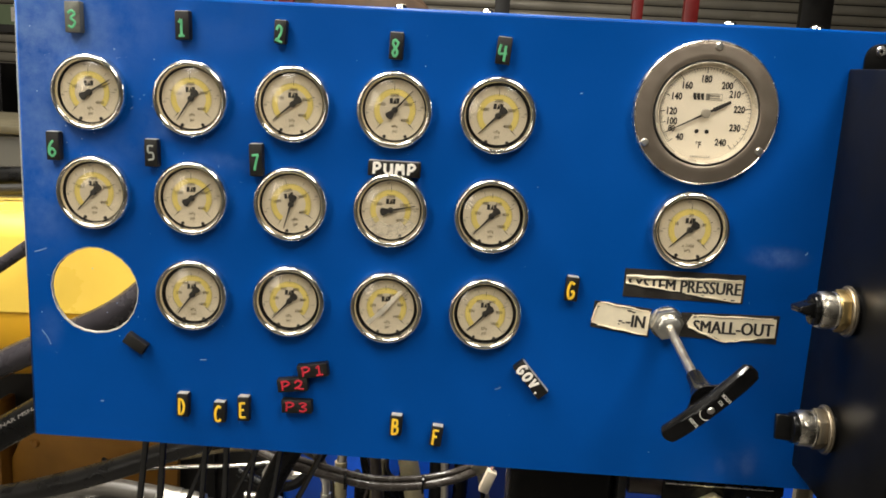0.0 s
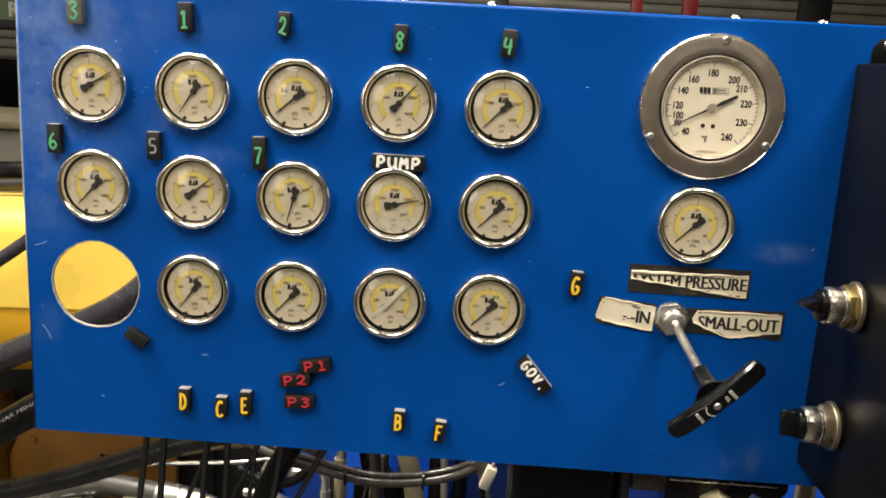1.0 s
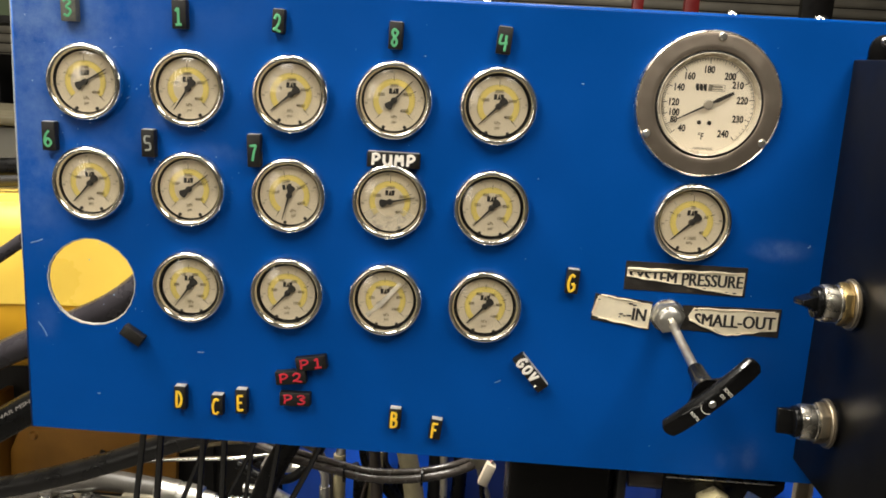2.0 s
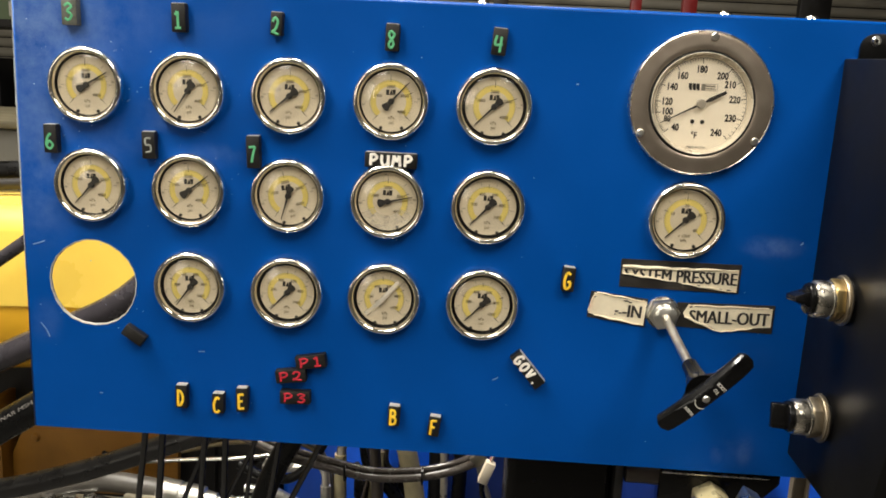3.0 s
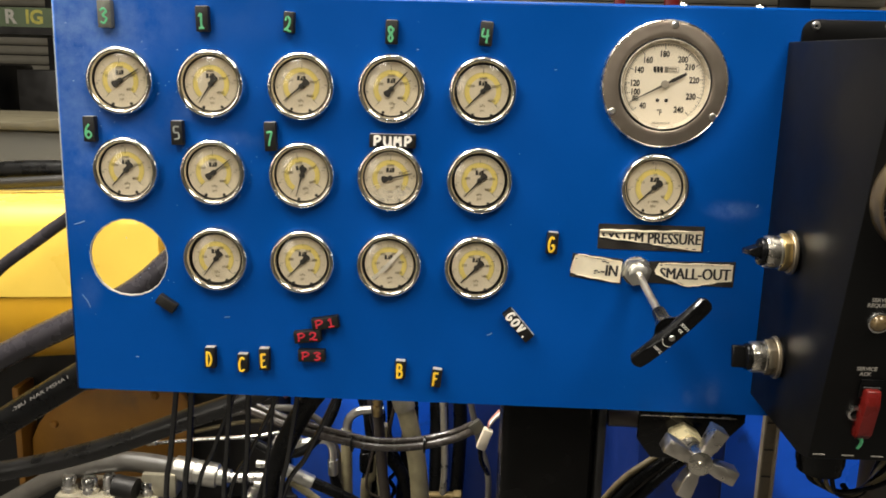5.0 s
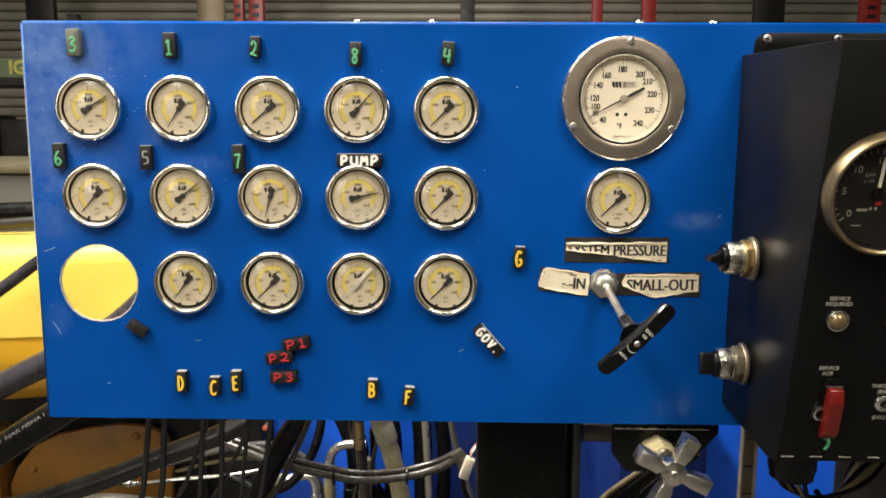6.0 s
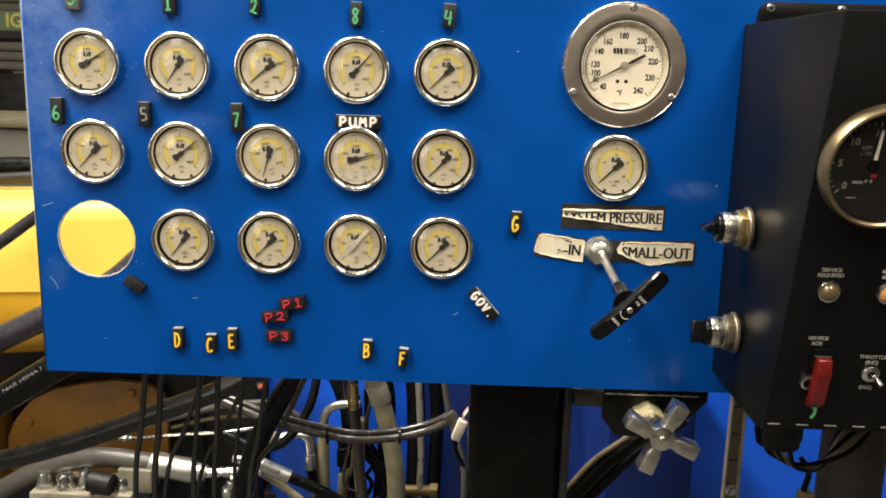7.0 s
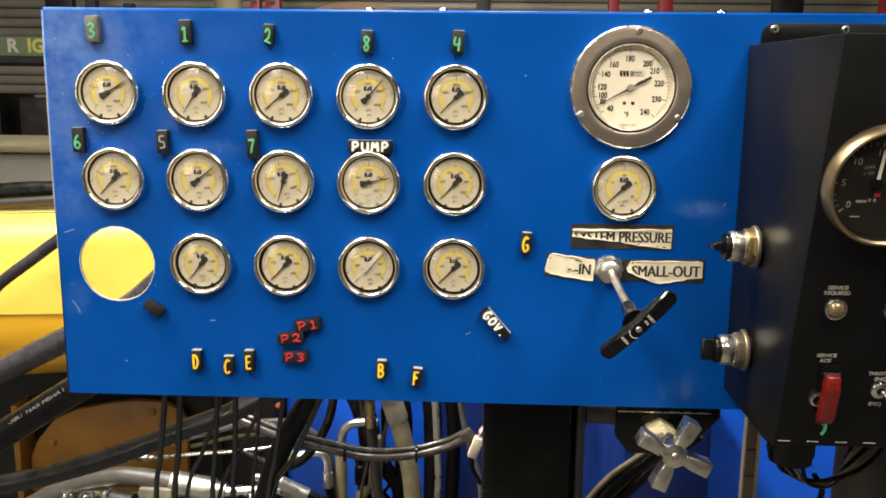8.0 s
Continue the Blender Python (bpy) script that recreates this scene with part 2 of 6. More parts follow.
def residue(m, spots):
    """Pale cloudy residues on a painted surface, their reflected sheen put into the colour, in rough patches about the
    given places: x, z, half width, half height, strength.
    """
    nt = m.node_tree
    node, link = nt.nodes.new, nt.links.new
    bsdf = nt.nodes["Principled BSDF"]
    base = bsdf.inputs["Base Color"].links[0].from_socket
    geo, grain = node("ShaderNodeNewGeometry"), node("ShaderNodeTexNoise")
    grain.inputs["Scale"].default_value, grain.inputs["Detail"].default_value, grain.inputs["Roughness"].default_value = 30, 10, 0.68
    link(geo.outputs["Position"], grain.inputs["Vector"])
    sharp = node("ShaderNodeMapRange")
    sharp.inputs["From Min"].default_value, sharp.inputs["From Max"].default_value = 0.36, 0.74
    link(grain.outputs["Fac"], sharp.inputs["Value"])
    total = None
    for x, z, w, h, strength in spots:
        off, size, far, near, times = node("ShaderNodeVectorMath"), node("ShaderNodeVectorMath"), node("ShaderNodeVectorMath"), node("ShaderNodeMapRange"), node("ShaderNodeMath")
        off.operation, size.operation, far.operation, times.operation = "SUBTRACT", "DIVIDE", "LENGTH", "MULTIPLY"
        off.inputs[1].default_value, size.inputs[1].default_value = (x, FRONT, z), (w, 1, h)
        link(geo.outputs["Position"], off.inputs[0])
        link(off.outputs[0], size.inputs[0])
        link(size.outputs[0], far.inputs[0])
        near.interpolation_type = "SMOOTHSTEP"
        near.inputs["From Min"].default_value, near.inputs["From Max"].default_value, near.inputs["To Min"].default_value, near.inputs["To Max"].default_value = 0.1, 1.0, strength, 0.0
        link(far.outputs["Value"], near.inputs["Value"])
        link(near.outputs["Result"], times.inputs[0])
        link(sharp.outputs["Result"], times.inputs[1])
        if total:
            add = node("ShaderNodeMath")
            link(total, add.inputs[0])
            link(times.outputs[0], add.inputs[1])
            total = add.outputs[0]
        else:
            total = times.outputs[0]
    mix = node("ShaderNodeMix")
    mix.data_type = "RGBA"
    mix.inputs["B"].default_value = (0.30, 0.42, 0.62, 1)
    link(total, mix.inputs["Factor"])
    link(base, mix.inputs["A"])
    link(mix.outputs["Result"], bsdf.inputs["Base Color"])


FRONT = 0.773  # the panel's front face
# smears on the panel, the sheen at the upper left coloured in with them
residue(BLUE, [(-0.400, 1.470, 0.14, 0.08, 0.36), (-0.405, 1.36, 0.06, 0.14, 0.28), (-0.330, 1.36, 0.05, 0.03, 0.12), (-0.235, 1.352, 0.05, 0.014, 0.14), (0.262, 1.297, 0.036, 0.014, 0.32), (-0.250, 1.475, 0.09, 0.04, 0.06),
               (-0.290, 1.385, 0.03, 0.02, 0.16), (0.262, 1.104, 0.010, 0.022, 0.15), (0.236, 1.097, 0.008, 0.013, 0.12), (0.255, 1.105, 0.03, 0.03, 0.06), (-0.400, 1.185, 0.02, 0.03, 0.12)])

# ---- building helpers ----

def mesh_of(bm, name, mat, smooth=40):
    me = bpy.data.meshes.new(name)
    bm.normal_update()
    if smooth:
        for f in bm.faces:
            f.smooth = True
        for e in bm.edges:
            if len(e.link_faces) == 2 and e.calc_face_angle(0) > radians(smooth):
                e.smooth = False
    bm.to_mesh(me)
    bm.free()
    me.materials.append(mat)
    return me


def part(name, bm, mat, parent, label="", m=None, smooth=40):
    """Links a bmesh, or a mesh made before, as one mesh under a thing or a part."""
    ob = new(name, mesh_of(bm, name, mat, smooth) if isinstance(bm, bmesh.types.BMesh) else bm)
    ob.parent = parent
    if m is not None:
        ob.matrix_basis = m
    if label:
        tagged(ob, label)
    return ob


def thing(name, m, label, category, group="", kind=""):
    ob = new(name)
    ob.empty_display_size = 0.02
    ob.matrix_basis = m
    return tagged(ob, label, category, group, kind)


def solo(name, bm, mat, label, category, m=None, group="", kind="", smooth=40):
    """A thing that is one mesh."""
    ob = new(name, mesh_of(bm, name, mat, smooth))
    if m is not None:
        ob.matrix_basis = m
    return tagged(ob, label, category, group, kind)


def on_panel(x, z, turn=0.0, out=0.0):
    """Local x to the right, y up, z out of the panel towards the room."""
    return pose(x, FRONT - out, z, 90) @ pose(0, 0, 0, 0, 0, turn)


def box(bm, x0, x1, y0, y1, z0, z1, bevel=0.0, segments=2):
    made = bmesh.ops.create_cube(bm, size=1)["verts"]
    bmesh.ops.transform(bm, matrix=Matrix.Translation(((x0 + x1) / 2, (y0 + y1) / 2, (z0 + z1) / 2)) @ Matrix.Diagonal((x1 - x0, y1 - y0, z1 - z0, 1)), verts=made)
    if bevel:
        edges = list({e for v in made for e in v.link_edges})
        bmesh.ops.bevel(bm, geom=edges, offset=bevel, segments=segments, affect="EDGES", profile=0.5)
    return bm


def solid(*args, **more):
    return box(bmesh.new(), *args, **more)


def lathe(bm, profile, n=48, m=None, closed=False, jitter=0.0):
    """Turns a profile of (radius, height) about local z."""
    m = m or Matrix()
    rings = []
    for r, h in profile:
        if r < 1e-6:
            rings.append([bm.verts.new(m @ Vector((0, 0, h)))])
        else:
            rings.append([bm.verts.new(m @ Vector((r * math.cos(2 * math.pi * i / n), r * math.sin(2 * math.pi * i / n), h))) for i in range(n)])
    pairs = list(zip(rings, rings[1:])) + ([(rings[-1], rings[0])] if closed else [])
    for a, b in pairs:
        for i in range(n):
            j = (i + 1) % n
            if len(a) == 1 and len(b) == 1:
                continue
            if len(a) == 1:
                bm.faces.new((a[0], b[i], b[j]))
            elif len(b) == 1:
                bm.faces.new((a[i], a[j], b[0]))
            else:
                bm.faces.new((a[i], a[j], b[j], b[i]))
    bmesh.ops.recalc_face_normals(bm, faces=bm.faces[:])
    return bm


def turned(profile, n=48, m=None, closed=False):
    return lathe(bmesh.new(), profile, n, m, closed)


def prism(bm, outline, z0, z1, m=None, bevel=0.0):
    """A straight prism over a closed outline of (x, y)."""
    m = m or Matrix()
    low = [bm.verts.new(m @ Vector((x, y, z0))) for x, y in outline]
    high = [bm.verts.new(m @ Vector((x, y, z1))) for x, y in outline]
    faces = [bm.faces.new(low[::-1]), bm.faces.new(high)]
    for i in range(len(outline)):
        j = (i + 1) % len(outline)
        faces.append(bm.faces.new((low[i], low[j], high[j], high[i])))
    bmesh.ops.recalc_face_normals(bm, faces=faces)
    if bevel:
        edges = list({e for v in low + high for e in v.link_edges})
        bmesh.ops.bevel(bm, geom=edges, offset=bevel, segments=2, affect="EDGES", profile=0.5)
    return bm


def hexagon(r, turn=0.0):
    return [(r * math.cos(radians(60 * i + turn)), r * math.sin(radians(60 * i + turn))) for i in range(6)]


def flow(points, steps=8):
    """A smooth line through the points."""
    p = [Vector(q) for q in points]
    if len(p) < 3:
        return p
    p = [2 * p[0] - p[1]] + p + [2 * p[-1] - p[-2]]
    out = []
    for i in range(1, len(p) - 2):
        a, b, c, d = p[i - 1:i + 3]
        for k in range(steps):
            t = k / steps
            out.append(0.5 * (2 * b + (c - a) * t + (2 * a - 5 * b + 4 * c - d) * t * t + (3 * b - a - 3 * c + d) * t ** 3))
    out.append(p[-2])
    return out


def sweep(bm, points, r, n=12, steps=8, squash=None):
    """A tube of radius r (a number or a function of 0..1) along a smooth line; squash flattens it along one axis."""
    line = flow(points, steps)
    up = Vector((0, 0, 1))
    first = (line[1] - line[0]).normalized()
    side = first.cross(up if abs(first.z) < 0.9 else Vector((1, 0, 0))).normalized()
    rings = []
    for i, q in enumerate(line):
        d = (line[min(i + 1, len(line) - 1)] - line[max(i - 1, 0)]).normalized()
        side = (side - d * side.dot(d)).normalized()
        other = d.cross(side)
        rad = r(i / (len(line) - 1)) if callable(r) else r
        ring = []
        for k in range(n):
            a = 2 * math.pi * k / n
            off = (side * math.cos(a) + other * math.sin(a)) * rad
            if squash:
                off = Vector(off[j] * squash[j] for j in range(3))
            ring.append(bm.verts.new(q + off))
        rings.append(ring)
    for a, b in zip(rings, rings[1:]):
        for k in range(n):
            bm.faces.new((a[k], a[(k + 1) % n], b[(k + 1) % n], b[k]))
    bm.faces.new(rings[0][::-1])
    bm.faces.new(rings[-1])
    bmesh.ops.recalc_face_normals(bm, faces=bm.faces[:])
    return bm


def tube(points, r, n=12, steps=8):
    return sweep(bmesh.new(), points, r, n, steps)


def lettering(bm, text, size, m, align="CENTER", bold=0.0, clip=(), depth=0.0002):
    """Adds text of the built-in font, size being the capitals' height, as thin relief; clip holds (point, normal) pairs beyond which it is cut."""
    curve = bpy.data.curves.new("text", "FONT")
    curve.body, curve.size, curve.align_x, curve.align_y = text, size / 0.72, align, "CENTER"
    curve.extrude, curve.offset, curve.resolution_u = depth, bold, 3
    ob = bpy.data.objects.new("text", curve)
    me = bpy.data.meshes.new_from_object(ob)
    tmp = bmesh.new()
    tmp.from_mesh(me)
    bmesh.ops.triangulate(tmp, faces=tmp.faces[:])
    for co, no in clip:
        bmesh.ops.bisect_plane(tmp, geom=tmp.verts[:] + tmp.edges[:] + tmp.faces[:], plane_co=co, plane_no=no, clear_outer=True)
    tmp.transform(m)
    flat = bpy.data.meshes.new("text")
    tmp.to_mesh(flat)
    tmp.free()
    bm.from_mesh(flat)
    bpy.data.objects.remove(ob)
    bpy.data.curves.remove(curve)
    bpy.data.meshes.remove(me)
    bpy.data.meshes.remove(flat)
    return bm


def ring_band(bm, r0, r1, a0, a1, z, n=40):
    """A flat arc band from angle a0 to a1 (degrees)."""
    v = []
    for i in range(n + 1):
        a = radians(a0 + (a1 - a0) * i / n)
        v.append((bm.verts.new((r0 * math.cos(a), r0 * math.sin(a), z)), bm.verts.new((r1 * math.cos(a), r1 * math.sin(a), z))))
    for (a, b), (c, d) in zip(v, v[1:]):
        f = bm.faces.new((a, b, d, c))
        f.normal_update()
        if f.normal.z < 0:
            f.normal_flip()
    return bm


def tick(bm, angle, r0, r1, width, z):
    a = radians(angle)
    d, s = Vector((math.cos(a), math.sin(a), 0)), Vector((-math.sin(a), math.cos(a), 0)) * width / 2
    up = Vector((0, 0, z))
    f = bm.faces.new([bm.verts.new(q + up) for q in (d * r0 - s, d * r1 - s, d * r1 + s, d * r0 + s)])
    f.normal_update()
    if f.normal.z < 0:
        f.normal_flip()


def bar(bm, x0, x1, y0, y1, z):
    bm.faces.new([bm.verts.new(q) for q in ((x0, y0, z), (x1, y0, z), (x1, y1, z), (x0, y1, z))])
    return bm


# ---- the hall ----
X0, X1, Y0, Y1, TOP = -5.0, 5.0, -4.0, 7.0, 4.2
tagged(solo("floor", solid(X0, X1, Y0, Y1, -0.15, 0), CONCRETE, "stained grey concrete workshop floor", "floor"), kind="structure")
tagged(solo("ceiling", solid(X0, X1, Y0, Y1, TOP, TOP + 0.15), WALL, "dull painted workshop ceiling", "ceiling"), kind="structure")
for name, a in (("wall_west", (X0 - 0.2, X0, Y0, Y1, 0, TOP)), ("wall_east", (X1, X1 + 0.2, Y0, Y1, 0, TOP)),
                ("wall_south", (X0, X1, Y0 - 0.2, Y0, 0, TOP)), ("wall_north", (X0, X1, Y1, Y1 + 0.2, 0, TOP))):
    tagged(solo(name, solid(*a), WALL, "plain painted workshop wall", "wall"), kind="structure")
for lx, ly, lz, sx, sy, watts in LAMPS:
    t = thing("ceiling_light", pose(lx, ly, lz + 0.012), "long white fluorescent ceiling light fitting", "lamp", "ceiling lights")
    part("housing", solid(-sx / 2 - 0.03, sx / 2 + 0.03, -sy / 2 - 0.03, sy / 2 + 0.03, 0.02, 0.10, bevel=0.01), GREY_PAINT, t)
    part("diffuser", solid(-sx / 2, sx / 2, -sy / 2, sy / 2, 0.004, 0.018), TUBE_GLOW, t)
    part("rod", tube([(0, 0, 0.1), (0, 0, TOP - lz - 0.012)], 0.01), DARK_IRON, t)
# body and stand made up for the added lamp, both out of view
fl = thing("added_flood_light", flood_pose @ pose(0, 0, 0.004), "unseen flat work light added to light the panel from the left", "lamp")
part("housing", solid(-0.48, 0.48, -0.68, 0.68, 0.03, 0.09, bevel=0.01), DARK_IRON, fl)
part("diffuser", solid(-0.45, 0.45, -0.65, 0.65, 0.004, 0.028), TUBE_GLOW, fl)
stand = thing("added_lamp_stand", pose(FLOOD[0] - 0.05, FLOOD[1] - 0.07, 0), "stand added under the unseen work light", "stand")
part("pole", tube([(0, 0, 0), (0, 0, 1.5)], 0.018), DARK_IRON, stand)
part("base_plate", solid(-0.25, 0.25, -0.25, 0.25, 0, 0.02, bevel=0.003), DARK_IRON, stand)

# ---- the instrument panel ----
PL, PR, PB, PT = -0.419, 0.640, 1.0795, 1.4935
HX, HZ, HR = -0.354, 1.2265, 0.0405


def holed_plate(x0, x1, z0, z1, cx, cz, r, n=64):
    """A rectangle with a slightly ragged round hole, cut radially so that every face is a quad."""
    bm = bmesh.new()
    inner, outer = [], []
    for i in range(n):
        a = 2 * math.pi * i / n + math.pi / 4
        c, s = math.cos(a), math.sin(a)
        rag = 1 + 0.008 * math.sin(5 * a) + 0.006 * math.sin(23 * a)
        inner.append(bm.verts.new((cx + r * rag * c, cz + r * rag * s, 0)))
        k = min((x1 - cx) / c if c > 1e-6 else 9, (x0 - cx) / c if c < -1e-6 else 9, (z1 - cz) / s if s > 1e-6 else 9, (z0 - cz) / s if s < -1e-6 else 9)
        outer.append(bm.verts.new((cx + k * c, cz + k * s, 0)))
    for i in range(n):
        j = (i + 1) % n
        bm.faces.new((inner[i], outer[i], outer[j], inner[j]))
    for x, z in ((x0, z0), (x1, z0), (x1, z1), (x0, z1)):
        near = min(range(n), key=lambda i: (outer[i].co.x - x) ** 2 + (outer[i].co.y - z) ** 2)
        if (outer[near].co - Vector((x, z, 0))).length > 1e-5:
            a = math.atan2(z - cz, x - cx)
            i = int(((a - math.pi / 4) % (2 * math.pi)) / (2 * math.pi / n))
            bm.faces.new((outer[i % n], bm.verts.new((x, z, 0)), outer[(i + 1) % n]))
    return bm


panel = thing("instrument_panel", pose(0, FRONT, 0, 90), "scuffed blue painted steel gauge panel with an empty hole", "control panel")
bm = holed_plate(PL + 0.003, -0.29, 1.16, 1.29, HX, HZ, HR)
for x0, x1, z0, z1 in ((PL + 0.003, -0.29, PB, 1.16), (PL + 0.003, -0.29, 1.29, PT - 0.003), (-0.29, PR, PB, PT - 0.003)):
    bar(bm, x0, x1, z0, z1, 0)
# the rolled edges at the side and the top, then their flanges
R = 0.003
for i in range(6):
    a, b = radians(15 * i), radians(15 * i + 15)
    pa, pb = (R * math.sin(a), -R * (1 - math.cos(a))), (R * math.sin(b), -R * (1 - math.cos(b)))
    bm.faces.new([bm.verts.new(q) for q in ((PL + R - pa[0], PB, pa[1]), (PL + R - pa[0], PT - R, pa[1]), (PL + R - pb[0], PT - R, pb[1]), (PL + R - pb[0], PB, pb[1]))])
    bm.faces.new([bm.verts.new(q) for q in ((PL + R, PT - R + pa[0], pa[1]), (PR, PT - R + pa[0], pa[1]), (PR, PT - R + pb[0], pb[1]), (PL + R, PT - R + pb[0], pb[1]))])
bmesh.ops.remove_doubles(bm, verts=bm.verts[:], dist=1e-5)
bmesh.ops.recalc_face_normals(bm, faces=bm.faces[:])
front_faces = bm.faces[:]
if sum(f.normal.z * f.calc_area() for f in front_faces) < 0:
    bmesh.ops.reverse_faces(bm, faces=front_faces)
plate = part("face_plate", bm, BLUE, panel, smooth=20)
for face in plate.data.polygons:
    if face.normal.z > 0.999:
        face.use_smooth = False
thick = plate.modifiers.new("thickness", "SOLIDIFY")
thick.thickness, thick.offset = 0.0028, -1
cut = turned([(HR - 0.0002, -0.0029), (HR - 0.0006, -0.0014), (HR - 0.0002, 0.0001), (HR + 0.0008, 0.0003)], 64, Matrix.Translation((HX, HZ, 0)))
for v in cut.verts:
    a = math.atan2(v.co.y - HZ, v.co.x - HX)
    rag = 0.008 * math.sin(5 * a) + 0.006 * math.sin(23 * a)
    v.co.x += HR * rag * math.cos(a)
    v.co.y += HR * rag * math.sin(a)
part("cut_edge", cut, BARE_LIT_EDGE, panel, "bare cut edge of the empty hole")
part("side_flange", solid(PL + 0.0001, PL + 0.0029, PB, PT - 0.004, -0.016, -0.0032), BLUE, panel)
part("top_flange", solid(PL + 0.004, PR, PT - 0.0029, PT - 0.0001, -0.12, -0.0032), BLUE, panel)
for x in (-0.082, -0.006, 0.203, 0.277):
    part("screw", turned([(0, 0.0045), (0.003, 0.0042), (0.0055, 0.0025), (0.0062, 0)], 16, pose(x, PT, -0.02, -90)), CHROME, panel, "shiny domed screw head")
for x, z, s, a in ((-0.404, 1.262, 0.012, 20), (-0.402, 1.178, 0.016, -60), (-0.252, 1.166, 0.006, 5), (-0.35, 1.118, 0.003, 0), (0.025, 1.158, 0.006, 30), (0.287, 1.302, 0.003, 60), (0.079, 1.43, 0.002, 10)):
    b = bmesh.new()
    sweep(b, [(x - s / 2 * math.cos(radians(a)), z - s / 2 * math.sin(radians(a)), 0.0001), (x + 0.001, z, 0.0001), (x + s / 2 * math.cos(radians(a)), z + s / 2 * math.sin(radians(a)), 0.0001)], 0.0006, 6, 4, (1, 1, 0.3))
    part("scratch", b, SCRATCH, panel, "pale scratch in the paint")

rng = random.Random(7)
b = bmesh.new()
for i in range(96):
    if i < 30:  # chipped paint round the two gauges at the scuffed corner
        gx, gz = rng.choice(((-0.350, 1.407), (-0.2605, 1.407), (-0.350, 1.407), (-0.2605, 1.319)))
        a, r = rng.uniform(0, 2 * math.pi), 0.0342 + abs(rng.gauss(0, 0.0055))
        x, z = gx + r * math.cos(a), gz + r * math.sin(a)
    elif i < 60:
        x, z = rng.uniform(-0.415, -0.30), rng.uniform(1.15, 1.48)
    else:
        x, z = rng.uniform(-0.40, 0.28), rng.uniform(1.10, 1.48)
    w = rng.uniform(0.00015, 0.0005 if i < 60 else 0.0004)
    lathe(b, [(0, 0.00025), (w, 0.00018), (w * 1.2, -0.0001)], 6, Matrix.Translation((x, z, 0)) @ Matrix.Diagonal((rng.uniform(0.6, 1.8), rng.uniform(0.6, 1.5), 1, 1)))
part("paint_flecks", b, PALE_FLECK, panel, "pale specks and chips in the paint", smooth=0)

# a thin pale tube draws the lamp's highlight on the rolled edge
part("edge_highlight", tube([(PL + 0.0008, 1.235, -0.0007), (PL + 0.0007, 1.33, -0.0007), (PL + 0.0008, 1.42, -0.0007), (PL + 0.0010, 1.482, -0.0008)], lambda s: 0.0004 + 0.0006 * math.sin(math.pi * s) * (0.75 + 0.25 * math.sin(60 * s)), 8), BARE_LIT_EDGE, panel, "highlight painted along the folded edge")

# ---- pressure gauges ----
COLS = (-0.350, -0.2605, -0.1705, -0.081, 0.0087)
ROWZ = (1.4072, 1.3192, 1.2297)
BEZEL = mesh_of(turned([(0.0300, 0.0), (0.0334, 0.0), (0.0337, 0.003), (0.0336, 0.0065), (0.0327, 0.0092), (0.0314, 0.0106), (0.0300, 0.0108), (0.0289, 0.0100),
                        (0.0282, 0.0085), (0.0279, 0.0070), (0.0277, 0.0062), (0.0300, 0.0058)], 64, closed=True), "bezel", CHROME, 50)
CASE = mesh_of(turned([(0.0279, 0.0068), (0.0281, 0.0), (0.0281, 0.0004), (0.0, 0.0004)], 48), "case", BLACK_CASE)
LENS = mesh_of(turned([(0.072 * math.sin(radians(22.7 * i / 10)), 0.0066 + 0.072 * (math.cos(radians(22.7 * i / 10)) - math.cos(radians(22.7)))) for i in range(11)], 48), "lens", GLASS, 80)
FACE = mesh_of(turned([(0.0, 0.0020), (0.0262, 0.0020), (0.0262, 0.0008), (0.0, 0.0008)], 48), "dial", DIAL)
FACE_SMALL = mesh_of(turned([(0.0, 0.0020), (0.0250, 0.0020), (0.0253, 0.0014), (0.0250, 0.0008), (0.0, 0.0008)], 48), "dial", DIAL)
BAND = mesh_of(ring_band(bmesh.new(), 0.0132, 0.0182, -45, 225, 0.0022), "colour_band", YELLOW_INK)


def small_needle(grey=False):
    b = bmesh.new()
    prism(b, [(0.0, -0.0010), (0.0225, -0.0003), (0.0225, 0.0003), (0.0, 0.0010)], 0.0040, 0.0045)
    prism(b, [(0.0, -0.0010), (0.0, 0.0010), (-0.0072, 0.0038), (-0.0084, 0.0030), (-0.0092, 0.0012), (-0.0092, -0.0012), (-0.0084, -0.0030), (-0.0072, -0.0038)], 0.0038, 0.0045)
    lathe(b, [(0, 0.0058), (0.0024, 0.0056), (0.0028, 0.0030)], 16)
    return mesh_of(b, "needle", GREY_INK if grey else INK)


NEEDLE, GREY_NEEDLE = small_needle(), small_needle(True)


